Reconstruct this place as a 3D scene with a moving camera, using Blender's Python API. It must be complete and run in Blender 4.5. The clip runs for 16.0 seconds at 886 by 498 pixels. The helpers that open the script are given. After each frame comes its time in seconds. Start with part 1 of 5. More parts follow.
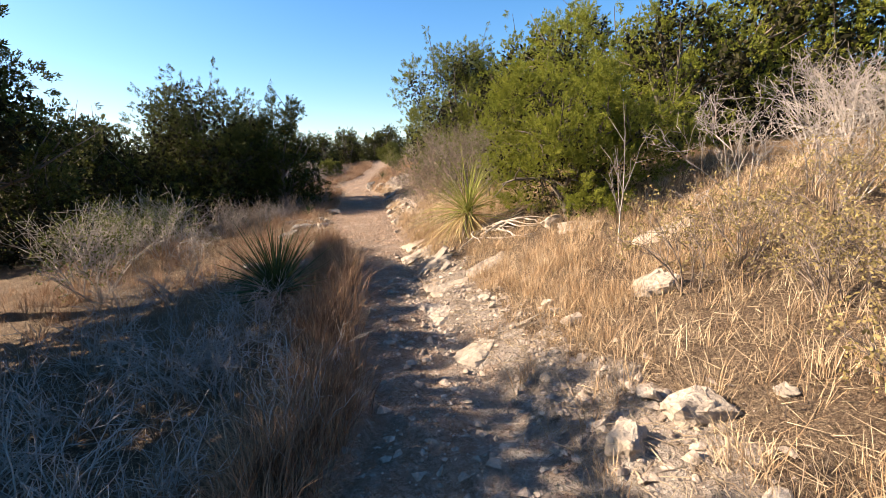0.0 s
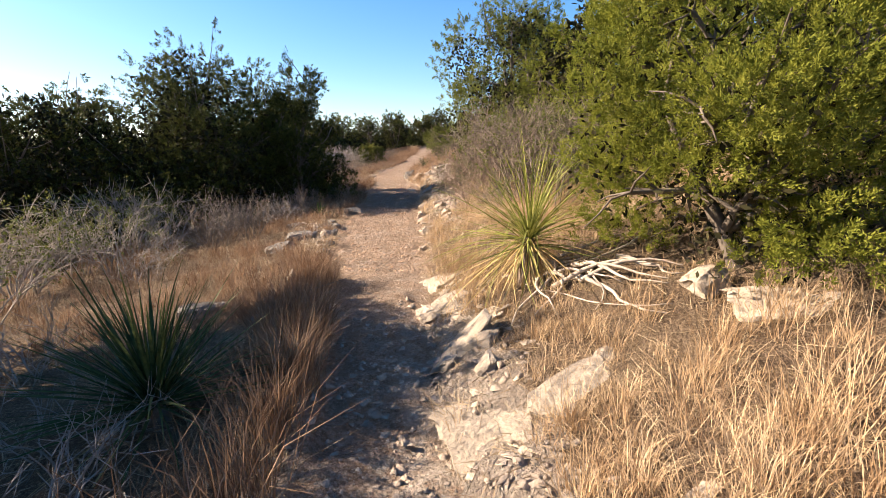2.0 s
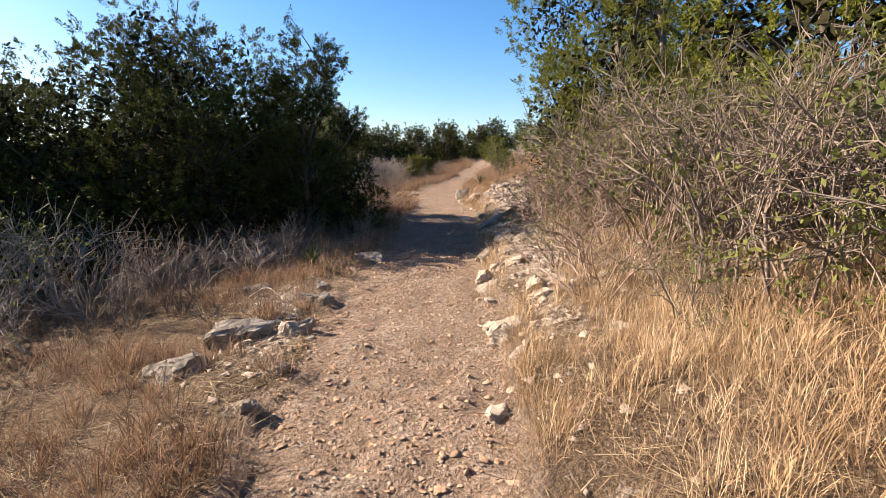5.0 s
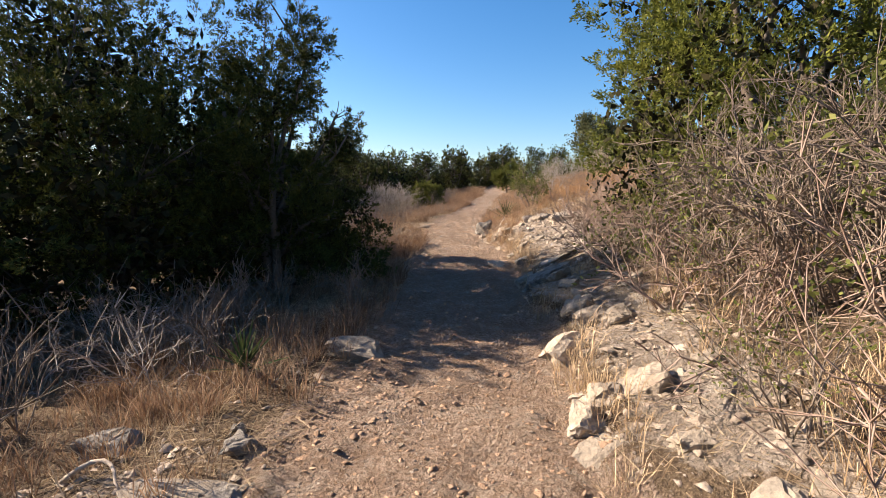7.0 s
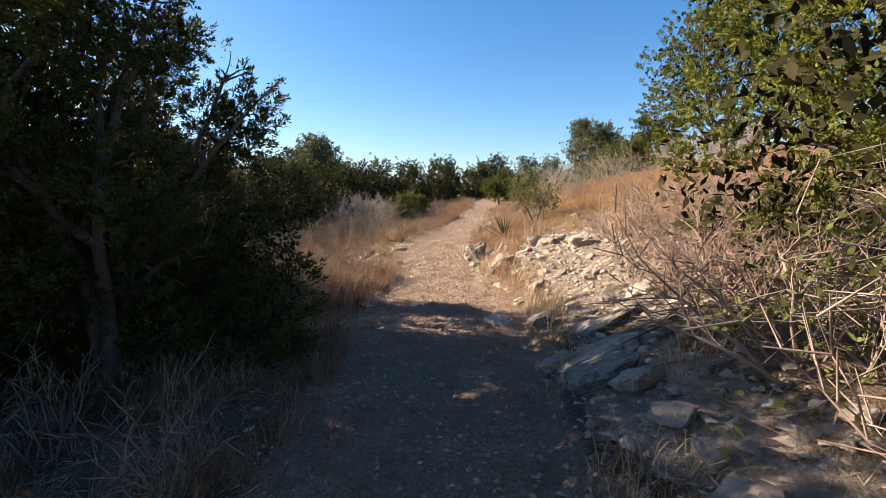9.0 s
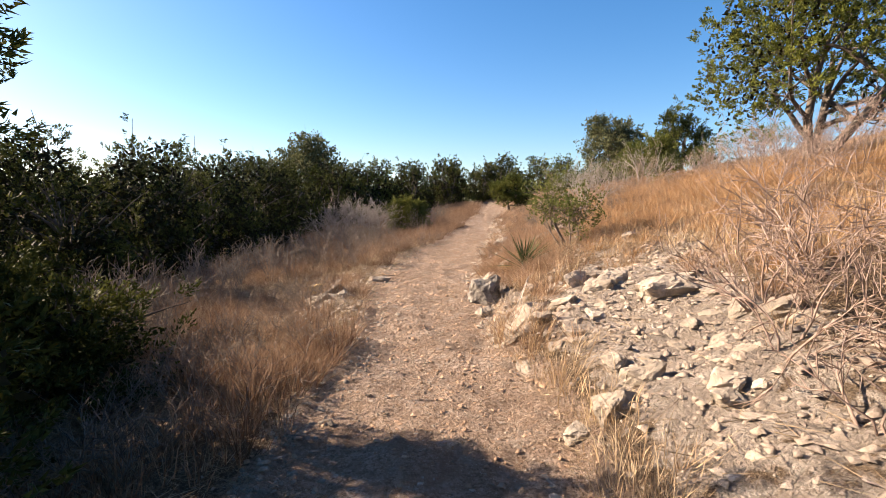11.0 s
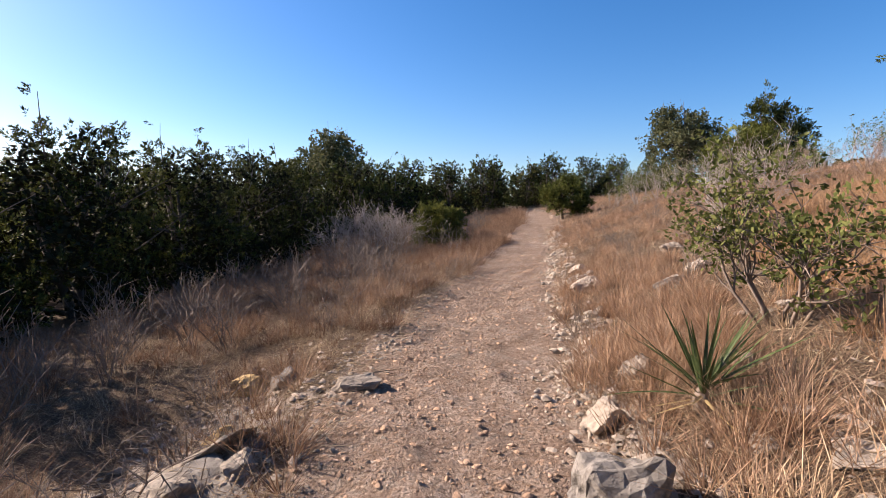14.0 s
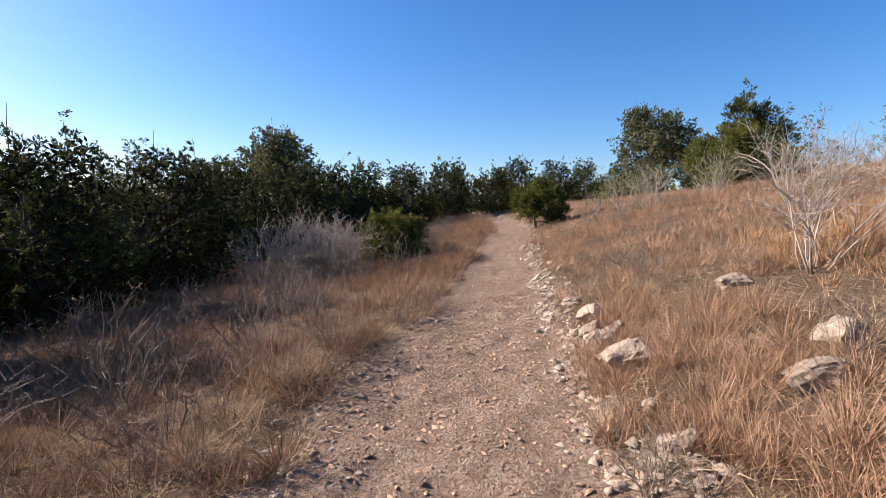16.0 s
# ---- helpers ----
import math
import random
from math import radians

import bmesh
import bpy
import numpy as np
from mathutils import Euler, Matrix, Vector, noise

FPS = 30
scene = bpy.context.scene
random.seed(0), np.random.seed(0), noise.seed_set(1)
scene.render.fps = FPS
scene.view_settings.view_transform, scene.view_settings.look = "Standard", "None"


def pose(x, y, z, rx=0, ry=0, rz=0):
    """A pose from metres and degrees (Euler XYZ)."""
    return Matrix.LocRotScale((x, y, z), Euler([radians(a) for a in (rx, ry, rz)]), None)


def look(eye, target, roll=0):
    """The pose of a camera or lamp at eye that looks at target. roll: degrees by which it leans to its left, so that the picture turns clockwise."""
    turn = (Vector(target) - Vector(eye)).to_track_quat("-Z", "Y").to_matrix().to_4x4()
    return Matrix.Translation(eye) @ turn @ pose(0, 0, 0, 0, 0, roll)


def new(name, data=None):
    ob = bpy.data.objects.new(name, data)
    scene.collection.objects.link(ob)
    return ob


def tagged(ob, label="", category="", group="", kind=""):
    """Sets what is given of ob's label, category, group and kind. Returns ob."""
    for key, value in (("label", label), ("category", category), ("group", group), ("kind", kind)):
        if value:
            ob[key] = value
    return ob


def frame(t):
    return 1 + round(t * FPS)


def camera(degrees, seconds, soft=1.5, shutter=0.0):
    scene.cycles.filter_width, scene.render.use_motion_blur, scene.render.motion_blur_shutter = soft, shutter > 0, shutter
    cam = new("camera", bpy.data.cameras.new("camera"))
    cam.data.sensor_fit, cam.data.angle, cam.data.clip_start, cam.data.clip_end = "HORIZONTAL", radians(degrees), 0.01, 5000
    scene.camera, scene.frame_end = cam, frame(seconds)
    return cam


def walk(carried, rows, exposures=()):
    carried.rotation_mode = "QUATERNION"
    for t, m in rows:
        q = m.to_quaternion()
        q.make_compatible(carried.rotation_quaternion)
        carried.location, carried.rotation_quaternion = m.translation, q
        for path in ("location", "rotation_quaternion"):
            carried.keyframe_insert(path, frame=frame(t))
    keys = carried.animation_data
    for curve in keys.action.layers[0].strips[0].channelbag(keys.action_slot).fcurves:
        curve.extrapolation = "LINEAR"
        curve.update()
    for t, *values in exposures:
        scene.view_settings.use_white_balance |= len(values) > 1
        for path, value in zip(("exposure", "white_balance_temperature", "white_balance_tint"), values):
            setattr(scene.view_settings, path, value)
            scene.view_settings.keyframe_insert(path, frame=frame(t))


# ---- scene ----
cam = camera(84.0, 16.0, soft=0.6)
PATH = [
    (0, (0.246, 0.895, 1.517), (0.163, 2.862, 1.165), -2.0),
    (0.5, (0.335, 1.777, 1.576), (0.215, 3.736, 1.196), -1.9),
    (1, (0.346, 2.564, 1.634), (0.188, 4.515, 1.222), -1.7),
    (1.5, (0.315, 3.296, 1.572), (0.097, 5.238, 1.144), -1.5),
    (2, (0.188, 4.081, 1.558), (-0.094, 6.02, 1.155), -1.3),
    (2.5, (0.028, 4.885, 1.581), (-0.33, 6.813, 1.188), -1.2),
    (3, (-0.125, 5.709, 1.605), (-0.519, 7.628, 1.201), -1.2),
    (3.5, (-0.311, 6.467, 1.602), (-0.731, 8.382, 1.206), -1.1),
    (3.7, (-0.369, 6.738, 1.603), (-0.797, 8.651, 1.206), -1.1),
    (5.8, (-1.231, 9.725, 1.472), (-1.741, 11.634, 1.168), 0.5),
    (6, (-1.343, 9.985, 1.473), (-1.864, 11.893, 1.179), 0.4),
    (6.5, (-1.592, 10.688, 1.432), (-2.109, 12.601, 1.161), 0.5),
    (7, (-1.825, 11.422, 1.443), (-2.323, 13.345, 1.206), 0.5),
    (7.5, (-2.04, 12.106, 1.479), (-2.533, 14.033, 1.266), 0.4),
    (8, (-2.174, 12.824, 1.502), (-2.637, 14.757, 1.286), 0.4),
    (8.2, (-2.224, 13.121, 1.455), (-2.68, 15.057, 1.244), 0.4),
    (10.3, (-2.601, 16.253, 1.535), (-3.062, 18.19, 1.351), 0.4),
    (10.5, (-2.656, 16.554, 1.557), (-3.127, 18.489, 1.372), 0.2),
    (11, (-2.889, 17.165, 1.639), (-3.372, 19.097, 1.453), 0.3),
    (11.5, (-3.044, 17.845, 1.641), (-3.55, 19.771, 1.454), 0.3),
    (12, (-3.255, 18.52, 1.664), (-3.78, 20.441, 1.479), 0.4),
    (12.5, (-3.466, 19.209, 1.684), (-4.023, 21.121, 1.503), 0.4),
    (13, (-3.616, 19.892, 1.734), (-4.2, 21.795, 1.542), 0.4),
    (13.5, (-3.826, 20.518, 1.757), (-4.442, 22.412, 1.575), 0.3),
    (14, (-3.987, 21.149, 1.772), (-4.613, 23.041, 1.601), 0.6),
    (14.5, (-4.174, 21.776, 1.78), (-4.777, 23.674, 1.596), 0.6),
    (15, (-4.304, 22.389, 1.753), (-4.874, 24.298, 1.581), 0.5),
    (15.5, (-4.46, 23.026, 1.83), (-4.969, 24.953, 1.665), 0.4),
    (16, (-4.667, 23.694, 1.858), (-5.146, 25.63, 1.708), 0.5),
]
EXPOSURES = [
    (0.0, 1.95, 7200, 16), (3.5, 2.0, 7200, 17), (6.0, 1.66, 6900, 16), (8.0, 1.68, 7000, 15), (10.3, 1.85, 7300, 17), (11.0, 1.82, 7300, 18),
    (12.0, 1.6, 6900, 20), (13.0, 1.46, 6600, 21), (16.0, 1.45, 6400, 21),
]
walk(cam, [(t, look(eye, target, roll)) for t, eye, target, roll in PATH], EXPOSURES)

# ---- world, sun, exposure ----
SUN_AZ, SUN_EL = radians(88), radians(28.5)      # azimuth to the left of +y
SUN_DIR = Vector((-math.sin(SUN_AZ) * math.cos(SUN_EL), math.cos(SUN_AZ) * math.cos(SUN_EL), math.sin(SUN_EL)))
world = bpy.data.worlds.new("sky")
scene.world = world
world.use_nodes = True
wn = world.node_tree.nodes
wn.clear()
sky = wn.new("ShaderNodeTexSky")
sky.sky_type, sky.sun_disc = "NISHITA", False
sky.sun_elevation, sky.sun_rotation = SUN_EL, -SUN_AZ
sky.altitude, sky.air_density, sky.dust_density, sky.ozone_density = 250, 1.0, 0.8, 4.0
bg = wn.new("ShaderNodeBackground")
bg.inputs["Strength"].default_value = 0.066
wout = wn.new("ShaderNodeOutputWorld")
rich = wn.new("ShaderNodeHueSaturation")
rich.inputs["Saturation"].default_value = 1.28
world.node_tree.links.new(sky.outputs[0], rich.inputs["Color"])
world.node_tree.links.new(rich.outputs[0], bg.inputs["Color"])
world.node_tree.links.new(bg.outputs[0], wout.inputs["Surface"])
sun_data = bpy.data.lights.new("sun", "SUN")
sun_data.energy, sun_data.angle, sun_data.color = 5.0, radians(0.55), (1.0, 0.88, 0.72)
sun_ob = new("sun", sun_data)
sun_ob.matrix_world = look(SUN_DIR * 60, (0, 0, 0))


# ---- materials ----
class Nodes:
    """A small wrapper for building a node material."""

    def __init__(self, name):
        self.mat = bpy.data.materials.new(name)
        self.mat.use_nodes = True
        self.tree = self.mat.node_tree
        self.tree.nodes.clear()
        self.out = self.add("ShaderNodeOutputMaterial")
        self.coord = self.add("ShaderNodeTexCoord").outputs["Object"]
        self.geo = self.add("ShaderNodeNewGeometry")
        self.info = self.add("ShaderNodeObjectInfo")

    def add(self, kind):
        return self.tree.nodes.new(kind)

    def link(self, a, b):
        self.tree.links.new(a, b)

    def put(self, socket, value):
        if isinstance(value, bpy.types.NodeSocket):
            self.link(value, socket)
        else:
            socket.default_value = value

    def noise(self, scale, detail=4.0, rough=0.6, coord=None):
        n = self.add("ShaderNodeTexNoise")
        n.inputs["Scale"].default_value, n.inputs["Detail"].default_value, n.inputs["Roughness"].default_value = scale, detail, rough
        self.link(coord or self.coord, n.inputs["Vector"])
        return n.outputs["Fac"]

    def cells(self, scale, out="Distance", coord=None, feature="F1"):
        n = self.add("ShaderNodeTexVoronoi")
        n.feature = feature
        n.inputs["Scale"].default_value = scale
        self.link(coord or self.coord, n.inputs["Vector"])
        return n.outputs[out]

    def ramp(self, fac, stops):
        n = self.add("ShaderNodeValToRGB")
        el = n.color_ramp.elements
        while len(el) < len(stops):
            el.new(0.5)
        for e, (p, c) in zip(el, stops):
            e.position, e.color = p, (c, c, c, 1) if isinstance(c, (int, float)) else (*c, 1)
        self.link(fac, n.inputs["Fac"])
        return n.outputs["Color"]

    def mix(self, fac, a, b, mode="MIX"):
        n = self.add("ShaderNodeMix")
        n.data_type, n.blend_type = "RGBA", mode
        self.put(n.inputs[0], fac)
        for socket, v in ((n.inputs[6], a), (n.inputs[7], b)):
            self.put(socket, (*v, 1) if isinstance(v, tuple) and len(v) == 3 else v)
        return n.outputs[2]

    def maths(self, op, a, b=0.0):
        n = self.add("ShaderNodeMath")
        n.operation = op
        self.put(n.inputs[0], a)
        self.put(n.inputs[1], b)
        return n.outputs[0]

    def maths_shift(self, coord):
        n = self.add("ShaderNodeVectorMath")
        n.operation = "ADD"
        self.link(coord, n.inputs[0])
        n.inputs[1].default_value = (31.7, 17.3, 9.1)
        return n.outputs[0]

    def attr(self, name):
        n = self.add("ShaderNodeAttribute")
        n.attribute_name = name
        return n.outputs["Fac"]

    def bump(self, height, strength, distance):
        n = self.add("ShaderNodeBump")
        n.inputs["Strength"].default_value, n.inputs["Distance"].default_value = strength, distance
        self.link(height, n.inputs["Height"])
        return n.outputs["Normal"]

    def finish(self, color, rough=0.85, normal=None, specular=0.25, glow_through=None):
        b = self.add("ShaderNodeBsdfPrincipled")
        self.put(b.inputs["Base Color"], color)
        self.put(b.inputs["Roughness"], rough)
        b.inputs["Specular IOR Level"].default_value = specular
        if normal:
            self.link(normal, b.inputs["Normal"])
        shader = b.outputs[0]
        if glow_through:
            t = self.add("ShaderNodeBsdfTranslucent")
            self.put(t.inputs["Color"], color)
            m = self.add("ShaderNodeMixShader")
            m.inputs[0].default_value = glow_through
            self.link(shader, m.inputs[1])
            self.link(t.outputs[0], m.inputs[2])
            shader = m.outputs[0]
        self.link(shader, self.out.inputs["Surface"])
        return self.mat


def leafy(name, dark, mid, light, patch=1.3, through_light=0.25, rough=0.6):
    """Blades or leaves: colour varies leaf by leaf and in patches over the plant."""
    n = Nodes(name)
    world_pos = n.geo.outputs["Position"]
    a = n.ramp(n.geo.outputs["Random Per Island"], [(0.0, dark), (0.5, mid), (1.0, light)])
    b = n.ramp(n.noise(patch, 3, 0.6, world_pos), [(0.3, dark), (0.5, mid), (0.72, light)])
    tint = n.mix(0.5, a, b)
    tint = n.mix(n.ramp(n.noise(patch * 6.0, 2, 0.6, world_pos), [(0.38, 0.75), (0.54, 0.0)]), tint, dark)
    tint = n.mix(n.ramp(n.noise(patch * 5.0, 2, 0.6, n.maths_shift(world_pos)), [(0.56, 0.0), (0.7, 0.55)]), tint, light)
    tint = n.mix(n.maths("MULTIPLY", n.info.outputs["Random"], 0.35), tint, dark)
    return n.finish(tint, rough, specular=0.06, glow_through=through_light)


def barky(name, dark, mid, light, scale=18.0):
    n = Nodes(name)
    pos = n.geo.outputs["Position"]
    c = n.ramp(n.noise(scale, 5, 0.7, pos), [(0.25, dark), (0.5, mid), (0.75, light)])
    c = n.mix(n.ramp(n.geo.outputs["Random Per Island"], [(0.2, 0.0), (1.0, 0.6)]), c, light)
    return n.finish(c, 0.9, n.bump(n.noise(scale * 5, 4, 0.7, pos), 0.5, 0.01), 0.1)


def stony(name, dark, mid, light, lichen, lichen_amount=0.5):
    n = Nodes(name)
    pos = n.geo.outputs["Position"]
    big = n.noise(4.0, 6, 0.65, pos)
    c = n.ramp(big, [(0.3, dark), (0.5, mid), (0.7, light)])
    c = n.mix(n.ramp(n.noise(45.0, 4, 0.7, pos), [(0.35, 0.5), (0.6, 0.0)]), c, dark)
    c = n.mix(n.maths("MULTIPLY", n.ramp(n.noise(9.0, 6, 0.7, pos), [(0.52, 0.0), (0.6, 1.0)]), lichen_amount), c, lichen)
    c = n.mix(n.maths("MULTIPLY", n.info.outputs["Random"], 0.35), c, mid)
    c = n.mix(n.ramp(n.geo.outputs["Random Per Island"], [(0.0, 0.35), (0.6, 0.0)]), c, dark)
    h = n.maths("ADD", n.noise(14.0, 8, 0.7, pos), n.maths("MULTIPLY", n.cells(20.0, coord=pos), 0.4))
    return n.finish(c, 0.92, n.bump(h, 0.9, 0.035), 0.15)


def ground_material():
    n = Nodes("trail_and_soil")
    pos = n.geo.outputs["Position"]
    trail, rubble = n.attr("trail"), n.attr("rubble")
    fine, broad = n.noise(38.0, 6, 0.7, pos), n.noise(1.6, 5, 0.6, pos)
    peb, peb_c = n.cells(46.0, coord=pos), n.cells(46.0, "Color", pos)
    dirt = n.ramp(broad, [(0.3, (0.37, 0.26, 0.195)), (0.52, (0.53, 0.39, 0.30)), (0.7, (0.63, 0.495, 0.405))])
    dirt = n.mix(n.ramp(fine, [(0.40, 0.9), (0.54, 0.0)]), dirt, (0.22, 0.155, 0.108))
    dirt = n.mix(n.ramp(n.noise(17.0, 6, 0.8, pos), [(0.38, 0.85), (0.5, 0.0)]), dirt, (0.26, 0.165, 0.105))
    dirt = n.mix(n.ramp(n.noise(75.0, 4, 0.75, pos), [(0.56, 0.0), (0.64, 0.8)]), dirt, (0.62, 0.53, 0.43))
    dirt = n.mix(n.ramp(n.noise(5.0, 5, 0.7, pos), [(0.5, 0.0), (0.68, 0.5)]), dirt, (0.47, 0.41, 0.35))
    dirt = n.mix(n.ramp(n.noise(8.0, 6, 0.75, pos), [(0.47, 0.0), (0.56, 0.55)]), dirt, (0.31, 0.21, 0.148))
    soil = n.ramp(broad, [(0.3, (0.13, 0.088, 0.058)), (0.5, (0.22, 0.152, 0.10)), (0.72, (0.34, 0.25, 0.165))])
    soil = n.mix(n.ramp(fine, [(0.4, 0.7), (0.62, 0.0)]), soil, (0.10, 0.07, 0.05))
    soil = n.mix(n.ramp(n.noise(60.0, 4, 0.8, pos), [(0.5, 0.0), (0.66, 0.8)]), soil, (0.46, 0.35, 0.23))
    lime = n.ramp(n.noise(7.0, 6, 0.7, pos), [(0.3, (0.27, 0.215, 0.172)), (0.5, (0.47, 0.385, 0.315)), (0.68, (0.66, 0.58, 0.50))])
    lime = n.mix(n.ramp(peb_c, [(0.3, 0.6), (0.6, 0.0)]), lime, (0.33, 0.28, 0.23))
    c = n.mix(n.ramp(n.maths("ADD", trail, n.maths("MULTIPLY", n.maths("SUBTRACT", fine, 0.5), 0.9)), [(0.4, 0.0), (0.6, 1.0)]), soil, dirt)
    c = n.mix(n.ramp(n.maths("ADD", rubble, n.maths("MULTIPLY", n.maths("SUBTRACT", n.noise(6.0, 5, 0.7, pos), 0.5), 1.6)), [(0.42, 0.0), (0.58, 1.0)]), c, lime)
    patch = n.ramp(n.noise(2.3, 4, 0.65, pos), [(0.5, 0.0), (0.66, 1.0)])
    h = n.maths("ADD", n.maths("MULTIPLY", fine, 1.5), n.maths("MULTIPLY", n.maths("MULTIPLY", n.maths("SUBTRACT", 1.0, peb), 0.35), patch))
    h = n.maths("ADD", h, n.maths("MULTIPLY", n.noise(7.0, 7, 0.75, pos), 2.2))
    h = n.maths("ADD", h, n.maths("MULTIPLY", n.noise(19.0, 5, 0.7, pos), 2.4))
    h = n.maths("ADD", h, n.maths("MULTIPLY", n.noise(120.0, 3, 0.7, pos), 0.8))
    return n.finish(c, 0.95, n.bump(h, 1.0, 0.095), 0.12)


GROUND = ground_material()
LIMESTONE = stony("weathered_limestone", (0.17, 0.14, 0.11), (0.31, 0.26, 0.205), (0.46, 0.395, 0.32), (0.13, 0.12, 0.105), 0.55)
PALE_STONE = stony("pale_limestone", (0.24, 0.195, 0.15), (0.40, 0.335, 0.265), (0.56, 0.485, 0.40), (0.17, 0.145, 0.12), 0.5)
GREY_STONE = stony("lichen_grey_limestone", (0.12, 0.105, 0.09), (0.24, 0.215, 0.185), (0.42, 0.38, 0.33), (0.07, 0.06, 0.05), 0.85)
OCHRE_STONE = stony("ochre_limestone", (0.30, 0.20, 0.09), (0.48, 0.33, 0.15), (0.62, 0.48, 0.27), (0.2, 0.17, 0.12), 0.3)
CLOD = stony("crusted_dirt_clods", (0.30, 0.19, 0.12), (0.45, 0.30, 0.20), (0.60, 0.44, 0.32), (0.26, 0.17, 0.11), 0.4)
GRAVEL = stony("limestone_gravel", (0.23, 0.18, 0.14), (0.41, 0.335, 0.265), (0.57, 0.485, 0.40), (0.2, 0.155, 0.12), 0.3)
# Juniper foliage in sunlit and shaded copies; light and shade are in the colour.
JUNIPER_SUN = leafy("juniper_foliage_sunlit", (0.10, 0.12, 0.018), (0.20, 0.215, 0.034), (0.32, 0.31, 0.06), 1.6, 0.4)
JUNIPER_SHADED = leafy("juniper_foliage_shaded", (0.022, 0.029, 0.008), (0.065, 0.076, 0.019), (0.17, 0.17, 0.038), 1.1, 0.16)
JUNIPER_LIT = leafy("juniper_foliage_lit", (0.06, 0.075, 0.016), (0.14, 0.155, 0.03), (0.26, 0.255, 0.055), 1.3, 0.3)
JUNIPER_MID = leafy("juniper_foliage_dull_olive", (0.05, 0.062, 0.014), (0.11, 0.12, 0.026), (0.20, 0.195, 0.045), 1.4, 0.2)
OAK_LEAF = leafy("live_oak_leaves", (0.06, 0.07, 0.03), (0.12, 0.125, 0.06), (0.2, 0.19, 0.10), 1.4, 0.25)
SHRUB_LEAF = leafy("shrub_leaves", (0.055, 0.07, 0.02), (0.13, 0.147, 0.04), (0.25, 0.24, 0.08), 2.0, 0.3)
DULL_LEAF = leafy("dry_shrub_leaves", (0.16, 0.12, 0.05), (0.28, 0.22, 0.09), (0.42, 0.34, 0.16), 2.0, 0.3)
SOTOL = leafy("sotol_blades", (0.12, 0.14, 0.03), (0.24, 0.25, 0.06), (0.40, 0.37, 0.12), 3.0, 0.25, 0.45)
SOTOL_DRY = leafy("dry_sotol_blades", (0.30, 0.21, 0.09), (0.45, 0.34, 0.16), (0.58, 0.46, 0.25), 3.0, 0.2, 0.6)
YUCCA = leafy("yucca_blades", (0.035, 0.055, 0.02), (0.07, 0.095, 0.035), (0.13, 0.15, 0.06), 3.0, 0.15, 0.45)
GRASS_RED = leafy("russet_bunchgrass", (0.10, 0.056, 0.034), (0.30, 0.185, 0.115), (0.56, 0.40, 0.27), 0.9, 0.2, 0.7)
GRASS_TAN = leafy("tan_bunchgrass", (0.25, 0.155, 0.085), (0.52, 0.37, 0.22), (0.76, 0.61, 0.42), 0.9, 0.25, 0.7)
GRASS_ROSE = leafy("pinkish_brown_grass", (0.17, 0.096, 0.056), (0.43, 0.27, 0.165), (0.70, 0.515, 0.355), 0.9, 0.22, 0.7)
GRASS_ORANGE = leafy("orange_tan_grass", (0.26, 0.145, 0.07), (0.50, 0.305, 0.155), (0.70, 0.48, 0.28), 0.9, 0.25, 0.7)
# Dead inner leaves, coloured near black for the shade inside crowns.
INNER_SHADE = leafy("shade_dark_dead_foliage", (0.016, 0.016, 0.008), (0.032, 0.029, 0.013), (0.06, 0.05, 0.023), 1.5, 0.0, 0.9)
GRASS_PALE = leafy("straw_grass", (0.28, 0.205, 0.13), (0.44, 0.345, 0.225), (0.60, 0.49, 0.335), 1.2, 0.25, 0.7)
BARK = barky("juniper_bark", (0.04, 0.032, 0.026), (0.09, 0.072, 0.058), (0.17, 0.145, 0.12))
TWIG = barky("grey_dead_twigs", (0.14, 0.115, 0.095), (0.27, 0.23, 0.195), (0.43, 0.38, 0.335), 9.0)
TWIG_DARK = barky("brown_dead_twigs", (0.07, 0.052, 0.042), (0.15, 0.115, 0.092), (0.28, 0.225, 0.18), 9.0)
TWIG_RED = barky("reddish_dead_twigs", (0.11, 0.072, 0.054), (0.225, 0.158, 0.124), (0.38, 0.29, 0.24), 9.0)
TWIG_BROWN = barky("brown_grey_stalks", (0.07, 0.055, 0.043), (0.14, 0.112, 0.09), (0.27, 0.226, 0.188), 9.0)
DRIFTWOOD = barky("bleached_deadwood", (0.13, 0.10, 0.075), (0.30, 0.245, 0.195), (0.52, 0.45, 0.375), 14.0)


# ---- ground shape ----
def lattice(ix, iy, seed):
    h = (ix.astype(np.int64) * 374761393 + iy.astype(np.int64) * 668265263 + seed * 974711) & 0x7FFFFFFF
    h = ((h ^ (h >> 13)) * 1274126177) & 0x7FFFFFFF
    return ((h ^ (h >> 16)) & 0xFFFF) / 65535.0


def fuzz(x, y, size, seed=0, octaves=3):
    """Smooth noise from -1 to 1 whose largest lumps are about `size` metres."""
    x, y = np.asarray(x, float), np.asarray(y, float)
    total, amp, norm = 0.0, 1.0, 0.0
    for o in range(octaves):
        px, py = x / size * 2**o, y / size * 2**o
        ix, iy = np.floor(px), np.floor(py)
        fx, fy = px - ix, py - iy
        fx, fy = fx * fx * (3 - 2 * fx), fy * fy * (3 - 2 * fy)
        a, b = lattice(ix, iy, seed + o), lattice(ix + 1, iy, seed + o)
        c, d = lattice(ix, iy + 1, seed + o), lattice(ix + 1, iy + 1, seed + o)
        total = total + amp * ((a + (b - a) * fx) * (1 - fy) + (c + (d - c) * fx) * fy)
        norm, amp = norm + amp, amp * 0.5
    return 2 * total / norm - 1


